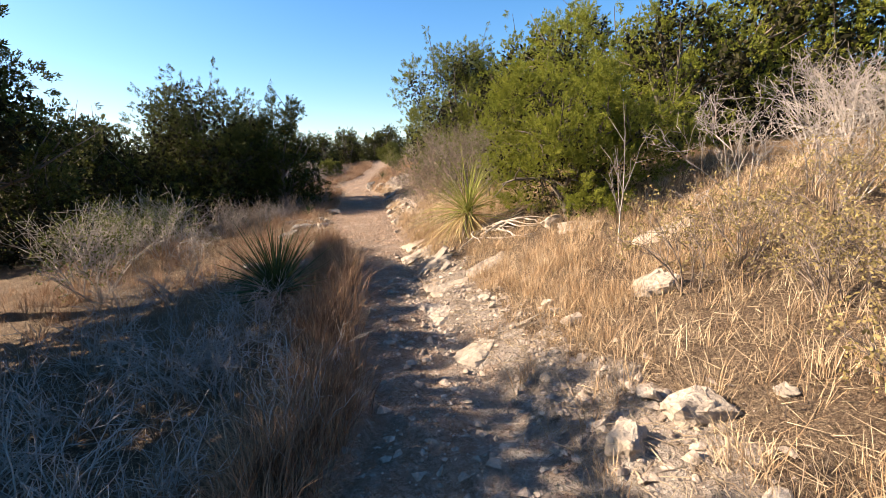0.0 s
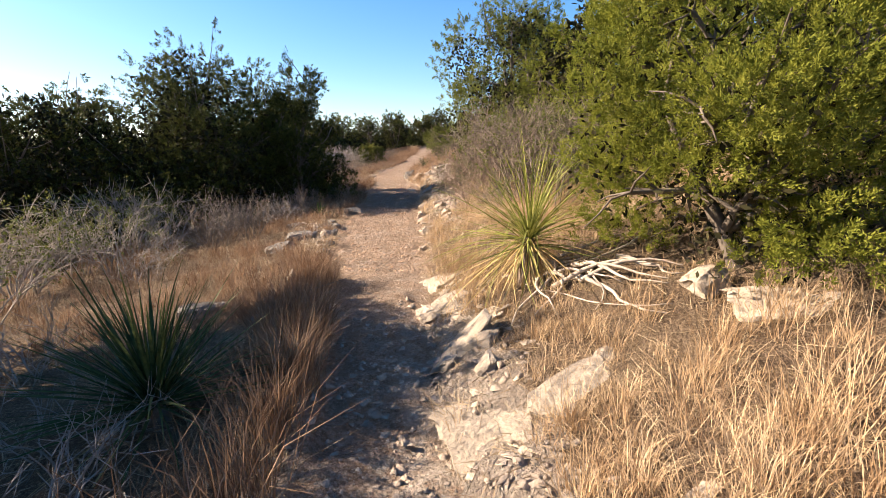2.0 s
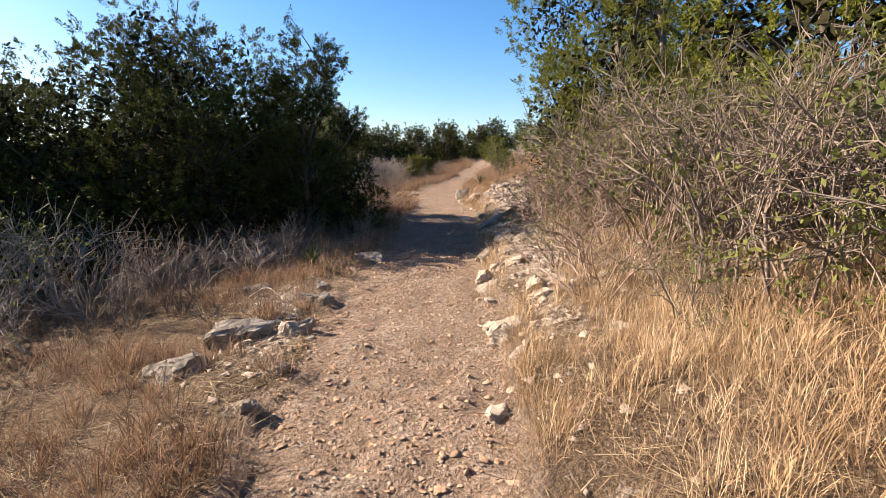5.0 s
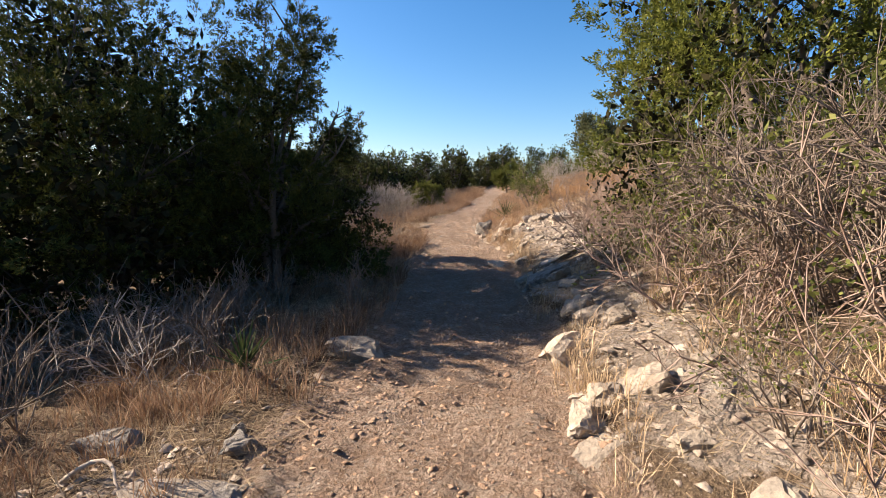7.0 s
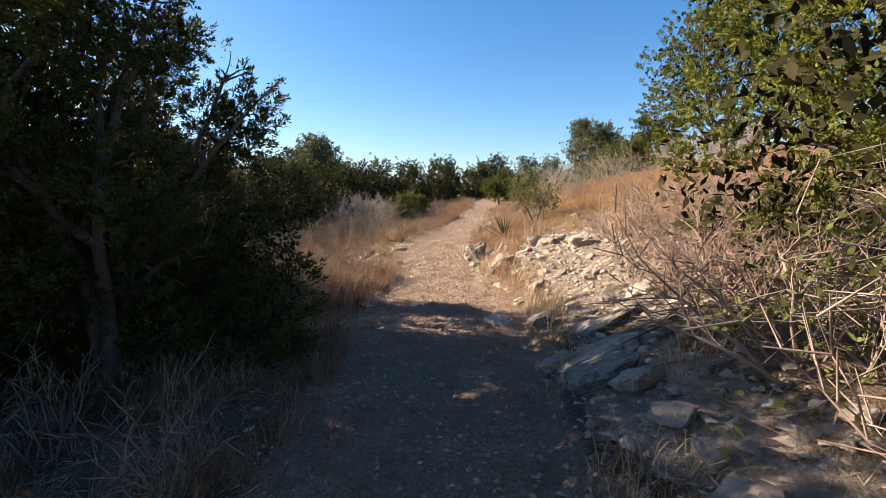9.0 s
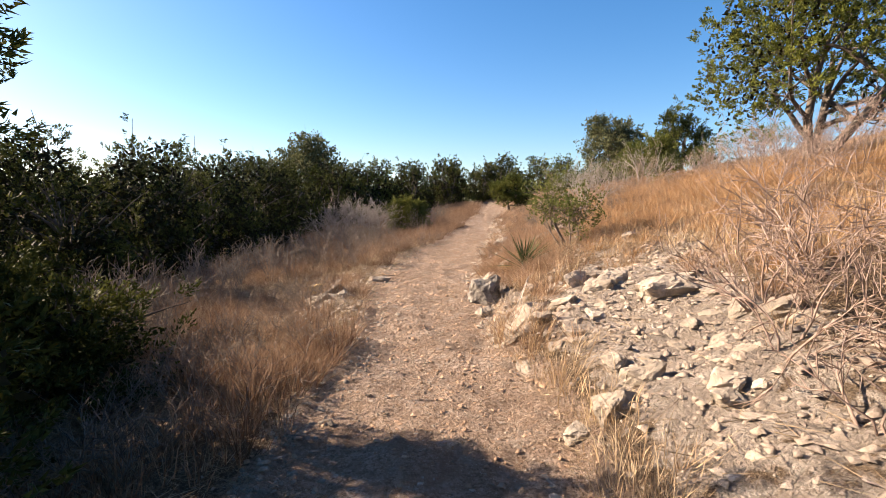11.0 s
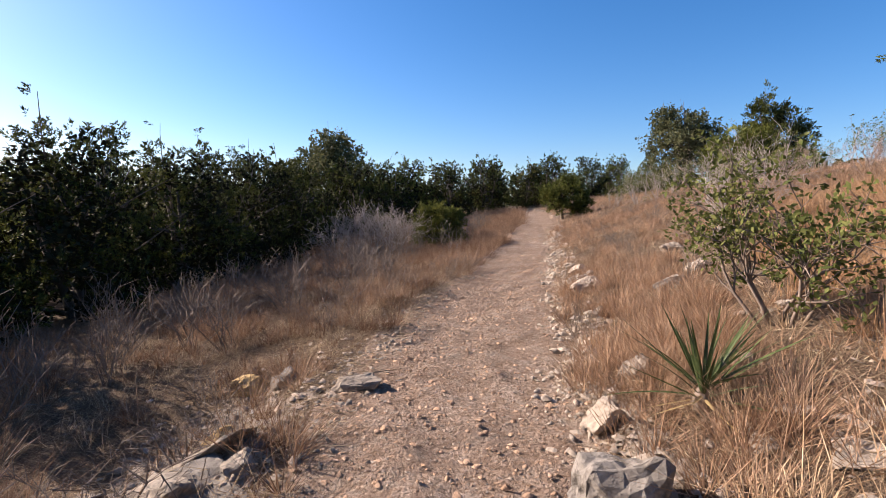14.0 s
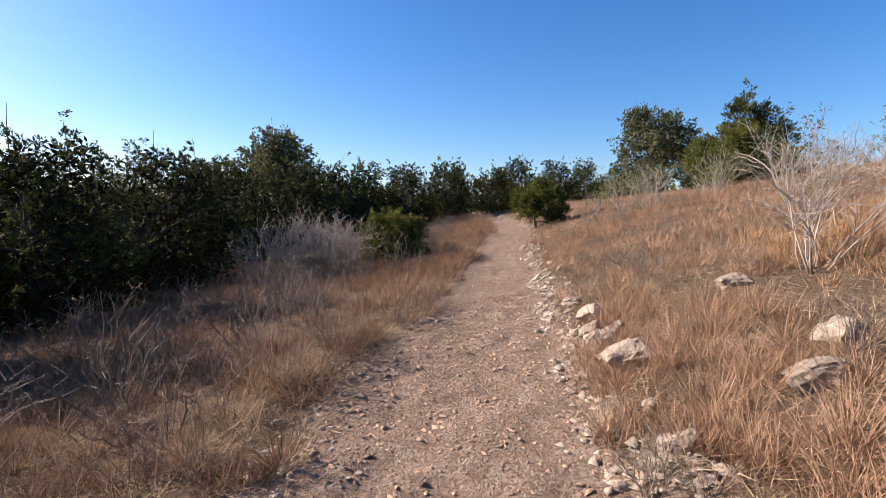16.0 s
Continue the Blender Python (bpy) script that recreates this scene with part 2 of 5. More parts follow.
# the trail: y, centre x, half width, height
TRAIL_Y = (-60, -5, 2, 3.5, 6, 9, 11.6, 13, 15, 18, 21, 24.7, 28.7, 33.7, 37, 44, 52, 70, 200)
TRAIL_X = (0.1, 0.1, 0.12, 0.15, -0.45, -1.2, -1.95, -2.3, -2.65, -3.2, -4.0, -5.0, -5.5, -5.95, -6.35, -6.8, -8.5, -14, -40)
TRAIL_W = (0.5, 0.5, 0.5, 0.55, 0.38, 0.48, 0.7, 0.8, 0.8, 0.85, 0.85, 0.8, 0.8, 0.65, 0.65, 0.55, 0.5, 0.5, 0.5)
TRAIL_Z = (-0.3, -0.1, -0.02, 0.0, 0.0, 0.0, 0.07, 0.09, 0.12, 0.22, 0.31, 0.42, 0.53, 0.63, 0.8, 1.2, 1.5, 1.7, 1.7)
FINE_Y = np.linspace(-60, 200, 2601)


def rounded(values):
    line = np.interp(FINE_Y, TRAIL_Y, values)
    k = np.hanning(25)
    return np.convolve(np.pad(line, 12, mode="edge"), k / k.sum(), mode="valid")


CX, CW, CZ = rounded(TRAIL_X), rounded(TRAIL_W), rounded(TRAIL_Z)


def trail(y):
    return np.interp(y, FINE_Y, CX), np.interp(y, FINE_Y, CW), np.interp(y, FINE_Y, CZ)


def across(x, y):
    """Metres to the right (+) or left (-) of the trail's edge; 0 on the trail."""
    cx, cw, _ = trail(y)
    u = x - cx
    cw = cw * (1 + 0.4 * fuzz(x, y, 1.3, 5))
    return np.where(u > cw, u - cw, np.where(u < -cw, u + cw, 0.0))


def rubble_at(x, y):
    """Where broken limestone lies bare."""
    d = across(x, y)
    a = np.exp(-(((y - 21.7) / 2.7) ** 2)) * np.exp(-(((d - 1.1 - 0.8 * np.clip((y - 22.2) / 1.2, 0, 1)) / 0.95) ** 2)) * 0.95
    b = np.exp(-(((y - 15.4) / 4.2) ** 2)) * np.exp(-(((d - 0.5) / 0.65) ** 2)) * 0.75
    c = np.exp(-(((y - 6.6) / 2.6) ** 2)) * np.exp(-(((d - 0.3) / 0.35) ** 2)) * 0.7
    e = np.exp(-(((y - 23.4) / 1.5) ** 2)) * np.exp(-(((d + 0.9) / 0.7) ** 2)) * 0.85
    f = np.exp(-(((y - 12.3) / 1.5) ** 2)) * np.exp(-(((d + 0.5) / 0.5) ** 2)) * 0.5
    g = np.exp(-(((y - 3.0) / 1.2) ** 2)) * np.exp(-(((d - 0.5) / 0.4) ** 2)) * 0.6
    cx, _, _ = trail(y)
    m = 0.5 * np.clip((9.6 - y) / 1.5, 0, 1) * np.exp(-((d / 0.3) ** 2)) * np.clip((x - cx + 0.1) / 0.3, 0.6, 1)
    k = (0.7 * np.exp(-(((d - 0.15) / 0.2) ** 2)) + 0.2 * np.exp(-(((d + 0.2) / 0.3) ** 2))) * (y > 22)
    return np.clip((a + b + c + e + f + g + k) * (0.22 + 0.78 * np.clip(np.abs(d) / 0.3, 0, 1)) + m, 0, 1)


def ground(x, y):
    x, y = np.asarray(x, float), np.asarray(y, float)
    _, _, cz = trail(y)
    d = across(x, y)
    r, l = np.maximum(d, 0), np.maximum(-d, 0)
    early = np.clip((12 - y) / 6, 0, 1)
    right = 0.33 * np.minimum(r, 4) + 0.2 * np.clip(r - 4, 0, 14) + 0.05 * np.clip(r - 18, 0, 60)
    right = right * (1 - 0.55 * np.clip((y - 36) / 20, 0, 1))
    right = right + 0.10 * np.clip(r / 0.25, 0, 1) * (1 - 0.5 * early)
    left = -0.11 * np.minimum(l, 9) - 0.03 * np.clip(l - 9, 0, 40)
    left = left + 0.07 * np.exp(-(((l - 0.5) / 0.4) ** 2)) * (l > 0)
    left = left - 0.22 * np.exp(-(((y - 24.0) / 1.3) ** 2)) * np.exp(-(((l - 1.2) / 0.8) ** 2)) * (l > 0)
    side = np.clip(np.abs(d) / 0.6, 0, 1)
    rough = (0.014 + 0.02 * early + 0.05 * side) * fuzz(x, y, 1.1, 11, 4) + (0.014 + 0.02 * early) * fuzz(x, y, 0.3, 17, 3)
    rough = rough + 0.25 * fuzz(x, y, 9.0, 23, 2) * np.clip((np.abs(d) - 3) / 8, 0, 1)
    step = 0.15 * rubble_at(x, y) * fuzz(x, y, 0.5, 31, 4)
    rough = rough + (0.012 + 0.026 * (d == 0)) * fuzz(x, y, 0.2, 37, 2) + 0.035 * fuzz(x, y, 0.6, 43, 3) * (d == 0)
    gully = -0.03 * early * (d == 0)
    return cz + right + left + rough + step + gully


def gz(x, y):
    return float(ground(np.array([x]), np.array([y]))[0])


# ---- mesh helpers ----
def tri_mesh(name, verts, tris, smooth=False):
    me = bpy.data.meshes.new(name)
    verts, tris = np.ascontiguousarray(verts, np.float32), np.ascontiguousarray(tris, np.int32)
    me.vertices.add(len(verts))
    me.vertices.foreach_set("co", verts.ravel())
    me.loops.add(tris.size)
    me.loops.foreach_set("vertex_index", tris.ravel())
    me.polygons.add(len(tris))
    me.polygons.foreach_set("loop_start", np.arange(0, tris.size, 3, dtype=np.int32))
    me.update(calc_edges=True)
    if smooth:
        me.shade_smooth()
    return me


def mesh_part(name, me, material, parent=None, label=""):
    if not me.materials:
        me.materials.append(material)
    ob = new(name, me)
    ob.parent = parent
    return tagged(ob, label)


def dressed(me, mat):
    """The mesh in this material: itself, or a copy where it wears another."""
    if me.materials and me.materials[0] != mat:
        me = me.copy()
        me.materials.clear()
    return me


def thing(name, x, y, label, category, group="", turn=0.0, sink=0.0, size=1.0):
    ob = new(name)
    ob.matrix_basis = pose(x, y, gz(x, y) - sink, 0, 0, turn) @ Matrix.Scale(size, 4)
    return tagged(ob, label, category, group)


def unit(v):
    return v / np.maximum(np.linalg.norm(v, axis=-1, keepdims=True), 1e-9)


def frame_of(d):
    ref = np.where(np.abs(d[:, 2:3]) < 0.9, np.array([[0.0, 0, 1]]), np.array([[1.0, 0, 0]]))
    a = unit(np.cross(d, ref))
    return a, np.cross(d, a)


def tubes(segs, sides=3):
    """Tapered tubes from rows of (p0, p1, r0, r1)."""
    s = np.array([(*a, *b, r, q) for a, b, r, q in segs], float)
    p0, p1, r0, r1 = s[:, :3], s[:, 3:6], s[:, 6:7], s[:, 7:8]
    a, b = frame_of(unit(p1 - p0))
    rings = []
    for p, r in ((p0, r0), (p1, r1)):
        for k in range(sides):
            t = 2 * math.pi * k / sides
            rings.append(p + r * (a * math.cos(t) + b * math.sin(t)))
    verts = np.stack(rings, 1).reshape(-1, 3)
    f = []
    for k in range(sides):
        m = (k + 1) % sides
        f += [(k, m, sides + m), (k, sides + m, sides + k)]
    tris = (np.arange(len(s))[:, None, None] * 2 * sides + np.array(f)[None]).reshape(-1, 3)
    return verts, tris


def pipe(points, radii, sides=6):
    """One unbroken tapered tube along a line of points."""
    p, r = np.array(points, float), np.array(radii, float)
    a, b = frame_of(unit(np.gradient(p, axis=0)))
    ang = np.arange(sides) * 2 * math.pi / sides
    v = p[:, None] + r[:, None, None] * (a[:, None] * np.cos(ang)[None, :, None] + b[:, None] * np.sin(ang)[None, :, None])
    t = []
    for k in range(len(p) - 1):
        for m in range(sides):
            q = (m + 1) % sides
            i, j = k * sides, (k + 1) * sides
            t += [(i + m, i + q, j + q), (i + m, j + q, j + m)]
    end = (len(p) - 1) * sides
    t += [(0, m + 1, m) for m in range(1, sides - 1)] + [(end, end + m, end + m + 1) for m in range(1, sides - 1)]
    return v.reshape(-1, 3), np.array(t)


def polyline(rng, start, way, length, r0, r1, steps, wiggle, rise=0.0):
    """Segments of a crooked branch, and its points."""
    p, d, segs, pts = np.array(start, float), unit(np.array(way, float)), [], []
    for k in range(steps):
        d = unit(d + rng.normal(0, wiggle, 3) + np.array([0, 0, rise]))
        q = p + d * length / steps
        ra, rb = r0 + (r1 - r0) * k / steps, r0 + (r1 - r0) * (k + 1) / steps
        segs.append((p, q, ra, rb))
        pts.append((q, d, rb))
        p = q
    return segs, pts


def blades(base, way, length, width, rng, diamond=False):
    """One narrow leaf for each row: a triangle, or a four-sided leaf."""
    side = unit(np.cross(way, rng.normal(size=way.shape)))
    tip = base + way * length[:, None]
    w = side * width[:, None] * 0.5
    if not diamond:
        v = np.stack([base - w, base + w, tip], 1).reshape(-1, 3)
        t = np.arange(len(base) * 3).reshape(-1, 3)
    else:
        mid = base + way * length[:, None] * 0.45
        v = np.stack([base, mid - w, tip, mid + w], 1).reshape(-1, 3)
        k = np.arange(len(base))[:, None] * 4
        t = np.concatenate([k + np.array([[0, 1, 2]]), k + np.array([[0, 2, 3]])])
    return v, t


# ---- trees ----
def tree_meshes(seed, height, radius, plumes, per_plume, leaf_len, leaf_wid, floor=0.08, lobes=9, spires=3, trunk_r=0.11, oak=False, stretch=1.0, plume_len=0.34, twigs=3, core=6, bulk_leaf=0.07):
    """Trunk with limbs, and a crown of many small leaves in lobes with gaps and spires."""
    rng = np.random.default_rng(seed)
    centres, radii = [], []
    for k in range(lobes):
        t = (k + 0.5) / lobes
        z = height * (floor + (0.80 - floor) * t)
        reach = radius * (0.62 if t < 0.7 else 0.36) * rng.uniform(0.55, 1.1)
        ang = k * 2.4 + rng.uniform(-0.5, 0.5)
        centres.append((reach * math.cos(ang) * stretch, reach * math.sin(ang), z))
        radii.append(radius * rng.uniform(0.34, 0.52) * (1.08 - 0.42 * t))
    for k in range(spires):
        ang = rng.uniform(0, 6.28)
        up = 0.97 if k == 0 else rng.uniform(0.45, 0.93)
        reach = radius * rng.uniform(0.1, 0.45) if up > 0.7 else radius * rng.uniform(0.6, 0.95)
        r = radius * rng.uniform(0.13, 0.21)
        for m, shrink in ((0, 1.0), (1, 0.72), (2, 0.48), (3, 0.26)):
            centres.append((reach * math.cos(ang) * stretch * (1 + 0.06 * m), reach * math.sin(ang) * (1 + 0.06 * m), height * up - r * (2.7 - 1.0 * m)))
            radii.append(r * shrink)
    centres, radii = np.array(centres), np.array(radii)
    segs, ends = [], []
    stems = 1 if oak else 3
    for k in range(stems):
        s, pts = polyline(rng, (rng.normal(0, 0.08), rng.normal(0, 0.08), -0.25), (rng.normal(0, 0.22), rng.normal(0, 0.22), 1), height * 0.66, trunk_r, trunk_r * 0.3, 8, 0.10, 0.05)
        segs += s
        for c in centres[:lobes][k::stems]:
            z0 = max(c[2] * rng.uniform(0.35, 0.7), 0.15)
            j = min(range(len(pts)), key=lambda i: abs(pts[i][0][2] - z0))
            a = pts[j][0]
            s2, p2 = polyline(rng, a, c - a, np.linalg.norm(c - a) * 0.95, pts[j][2] * 0.75, 0.016, 5, 0.14)
            segs += s2
            ends.append(p2[-1][0])
            for q, d, r in p2[1:] if twigs else ():
                for _ in range(twigs):
                    s3, _p = polyline(rng, q, d + rng.normal(0, 0.8, 3), radius * rng.uniform(0.12, 0.26), max(r * 0.6, 0.008), 0.004, 3, 0.25)
                    segs += s3
    twig_rng = np.random.default_rng(seed + 500)
    for k in range(spires):
        top = centres[lobes + 4 * k + 3]
        foot = min(ends, key=lambda e: np.linalg.norm(e - centres[lobes + 4 * k]))
        segs += polyline(twig_rng, foot, top - foot, np.linalg.norm(top - foot), 0.02, 0.005, 5, 0.05)[0]
    tv, tt = tubes(segs, 4)
    # each lobe carries smaller clumps of sprays, with gaps between them
    knobs = 11
    out = unit(rng.normal(size=(lobes * knobs, 3)) + np.array([0, 0, 0.15]))
    big = np.repeat(radii[:lobes], knobs)
    kc = np.concatenate([np.repeat(centres[:lobes], knobs, 0) + out * (big * rng.uniform(0.5, 0.85, lobes * knobs))[:, None], centres[lobes:]])
    kr = np.concatenate([big * rng.uniform(0.28, 0.52, lobes * knobs), radii[lobes:]])
    share = kr**1.55
    pick = rng.choice(len(kr), plumes, p=share / share.sum())
    d = unit(rng.normal(size=(plumes, 3)) + np.array([0, 0, 0.25]))
    squash = np.array([[1.0, 1.0, 0.8 if oak else 0.95]])
    pos = kc[pick] + d * squash * (kr[pick] * rng.uniform(0.3, 1.0, plumes) ** 0.6)[:, None]
    pos[:, 2] = np.maximum(pos[:, 2], height * 0.03 + rng.uniform(0, 0.25, plumes))
    outward = unit(pos * np.array([1, 1, 0.0]) + 1e-6)
    axis = unit(0.5 * d + 0.35 * outward + np.array([0, 0, 0.1 if oak else 0.45]) + rng.normal(0, 0.25, (plumes, 3)))
    n = plumes * per_plume
    t = rng.uniform(0, 1, n) ** 1.25
    ax = np.repeat(axis, per_plume, 0)
    long = rng.uniform(0.5, 1.0, plumes) + 0.3 * (rng.random(plumes) < 0.04)
    plen = np.repeat(plume_len * long, per_plume)
    puff = rng.normal(0, 1, (n, 3))
    base = np.repeat(pos, per_plume, 0) + ax * (t * plen)[:, None] + puff * (0.22 * plen * (1.05 - 0.9 * t))[:, None]
    way = unit(ax * (0.4 if oak else 0.7) + 0.55 * unit(puff) + rng.normal(0, 0.2, (n, 3)))
    lv, lt = blades(base, way, leaf_len * rng.uniform(0.6, 1.3, n), leaf_wid * rng.uniform(0.7, 1.3, n), rng, oak)
    # extra leaves filling the lobes; their dark colour stands for shade
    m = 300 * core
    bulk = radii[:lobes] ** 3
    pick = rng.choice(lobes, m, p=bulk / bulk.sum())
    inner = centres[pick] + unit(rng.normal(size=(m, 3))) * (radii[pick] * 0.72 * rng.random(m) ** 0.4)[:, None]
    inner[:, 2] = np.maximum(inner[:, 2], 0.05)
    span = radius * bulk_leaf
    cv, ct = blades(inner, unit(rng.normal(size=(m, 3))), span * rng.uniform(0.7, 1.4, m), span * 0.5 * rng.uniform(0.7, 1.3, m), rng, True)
    return tri_mesh("trunk", tv, tt, True), tri_mesh("crown", lv, lt), tri_mesh("inner_foliage", cv, ct)


def grow_tree(meshes, x, y, foliage, label, name="juniper_tree", category="tree", group="", turn=0.0, size=1.0):
    ob = thing(name, x, y, label, category, group, turn, 0.05, size)
    mesh_part("trunk", meshes[0], BARK, ob)
    mesh_part("crown", dressed(meshes[1], foliage), foliage, ob)
    mesh_part("inner_foliage", meshes[2], INNER_SHADE, ob)
    return ob


# ---- shrubs and brush ----
def brush_meshes(seed, height, spread, stems, r0=0.011, levels=3, upright=0.25, wiggle=0.22, leaves=0, leaf=0.03, kids=3, thin=0.0036):
    """A mesh for each stem, one for all the fine twigs, and one for the leaves."""
    rng = np.random.default_rng(seed)
    tips, made, twigs = [], [], []

    def grow(p, d, length, r, level):
        s, pts = polyline(rng, p, d, length, r, r * 0.5, 4 if level == 1 else 3 if level < levels else 1, wiggle, 0.06 * upright)
        if level == 1:
            v, t = pipe([a[0] for a in s] + [s[-1][1]], [a[2] for a in s] + [s[-1][3]], 5)
            made.append(tri_mesh("stem", v, t, True))
        else:
            twigs.extend(s)
        if level == levels:
            tips.append(pts[-1])
            return
        for q, e, rr in pts[1:] if level == 1 else pts:
            for _ in range(rng.integers(1, kids + 1)):
                grow(q, e + rng.normal(0, 0.62, 3) + np.array([0, 0, 0.2 * upright]), length * rng.uniform(0.38, 0.62), max(rr * 0.75, thin), level + 1)

    for _ in range(stems):
        a = rng.uniform(0, 6.28)
        lean = rng.uniform(0.15, 1.0) * spread
        start = (0.16 * spread * math.cos(a) * rng.random(), 0.16 * spread * math.sin(a) * rng.random(), -0.06)
        grow(start, np.array([lean * math.cos(a), lean * math.sin(a), 0.55 + upright]), height * rng.uniform(0.42, 0.62), r0 * rng.uniform(0.7, 1.2), 1)
    v, t = tubes(twigs, 3)
    v[:, 2] = np.maximum(v[:, 2], -0.06)
    fine = tri_mesh("twig_tangle", v, t)
    top = None
    if leaves:
        at = rng.choice(len(tips), leaves)
        base = np.array([tips[i][0] for i in at]) + rng.normal(0, 0.03, (leaves, 3))
        lv, lt = blades(base, unit(rng.normal(size=(leaves, 3)) + np.array([0, 0, 0.4])), leaf * rng.uniform(0.6, 1.4, leaves), leaf * 0.5 * rng.uniform(0.7, 1.3, leaves), rng, True)
        top = tri_mesh("foliage", lv, lt)
    return made, fine, top


def plant_brush(meshes, x, y, wood, label, leaf_mat=None, name="dead_brush", category="shrub", group="", turn=0.0, size=1.0):
    ob = thing(name, x, y, label, category, group, turn, 0.02, size)
    for me in meshes[0]:
        mesh_part("stem", dressed(me, wood), wood, ob)
    tagged(mesh_part("twig_tangle", dressed(meshes[1], wood), wood, ob), kind="stuff")
    if meshes[2]:
        tagged(mesh_part("foliage", dressed(meshes[2], leaf_mat), leaf_mat, ob), kind="stuff")
    return ob


# ---- sotol and yucca ----
def long_leaf(name, length, width, droop, fold=0.35, steps=6):
    """A narrow folded blade that leaves the heart along +x and bends down."""
    verts, tris = [], []
    for k in range(steps + 1):
        t = k / steps
        w = width * 0.5 * (0.75 + 0.5 * min(t * 4, 1)) * (1 - t**2.2) + 0.0008
        x, z = length * t * (1 - 0.16 * droop * t), -length * droop * 0.55 * t * t
        verts += [(x, -w, z + w * fold), (x, 0, z), (x, w, z + w * fold)]
        if k:
            a, b = (k - 1) * 3, k * 3
            tris += [(a, a + 1, b + 1), (a, b + 1, b), (a + 1, a + 2, b + 2), (a + 1, b + 2, b + 1)]
    return tri_mesh(name, np.array(verts), np.array(tris))


def rosette(name, x, y, seed, count, length, width, fresh, dry, label, lift=0.12, low=-35, high=85, dry_below=-8, droops=(0.1, 0.5, 0.9), tilt=0.0):
    rng = np.random.default_rng(seed)
    ob = thing(name, x, y, label, "plant", "", 0, 0.0)
    kinds = []
    for k, dr in enumerate(droops):
        for mat in (fresh, dry):
            me = long_leaf("leaf", length, width, dr)
            me.materials.append(mat)
            kinds.append(me)
    core, ct = tubes([((0, 0, -0.08), (0, 0, lift * 0.6), 0.10 * length, 0.085 * length), ((0, 0, lift * 0.6), (0, 0, lift + 0.05), 0.085 * length, 0.03 * length)], 9)
    mesh_part("heart", tri_mesh("heart", core, ct, True), TWIG_DARK, ob)
    for k in range(count):
        u = rng.random()
        pitch = low + (high - low) * u**0.9
        yaw = k * 137.5 + rng.uniform(-14, 14)
        old = pitch < dry_below + rng.uniform(-10, 10)
        me = kinds[2 * (rng.integers(0, len(droops))) + (1 if old else 0)]
        leaf = new("leaf", me)
        leaf.parent = ob
        s = rng.uniform(0.72, 1.08)
        leaf.matrix_basis = Matrix.Translation((0, 0, lift + rng.uniform(-0.04, 0.04))) @ pose(0, 0, 0, 0, 0, yaw) @ pose(0, 0, 0, 0, -pitch + tilt, 0) @ pose(0.02, 0, 0, rng.uniform(-40, 40), 0, 0) @ Matrix.Scale(s, 4)
    return ob


# ---- stones ----
def rock_mesh(seed, flat=0.6, cuts=2):
    """A broken block of limestone about one metre across, resting on z = 0."""
    rng = np.random.default_rng(seed)
    bm = bmesh.new()
    pts = rng.uniform(-1, 1, (15, 3))
    pts = np.sign(pts) * np.abs(pts) ** 0.55 * np.array([0.5, 0.5, 0.5])
    for p in pts:
        bm.verts.new(p * rng.uniform(0.8, 1.05))
    bmesh.ops.convex_hull(bm, input=bm.verts[:])
    bmesh.ops.delete(bm, geom=[v for v in bm.verts if not v.link_faces], context="VERTS")
    bmesh.ops.bevel(bm, geom=bm.edges[:], offset=0.035, segments=1, affect="EDGES")
    bmesh.ops.triangulate(bm, faces=bm.faces[:])
    bmesh.ops.subdivide_edges(bm, edges=[e for e in bm.edges if e.calc_length() > 0.2], cuts=1, use_grid_fill=True)
    bmesh.ops.triangulate(bm, faces=bm.faces[:])
    bmesh.ops.subdivide_edges(bm, edges=[e for e in bm.edges if e.calc_length() > 0.19], cuts=1)
    bmesh.ops.triangulate(bm, faces=bm.faces[:])
    off = Vector(rng.uniform(-50, 50, 3))
    for v in bm.verts:
        n = noise.noise_vector(v.co * 2.6 + off) * 0.10 + noise.noise_vector(v.co * 7 + off) * 0.065 + noise.noise_vector(v.co * 16 + off) * 0.025
        v.co += n
        v.co.z *= flat
    low = min(v.co.z for v in bm.verts)
    for v in bm.verts:
        v.co.z -= low
    me = bpy.data.meshes.new("rock")
    bm.to_mesh(me)
    bm.free()
    return me


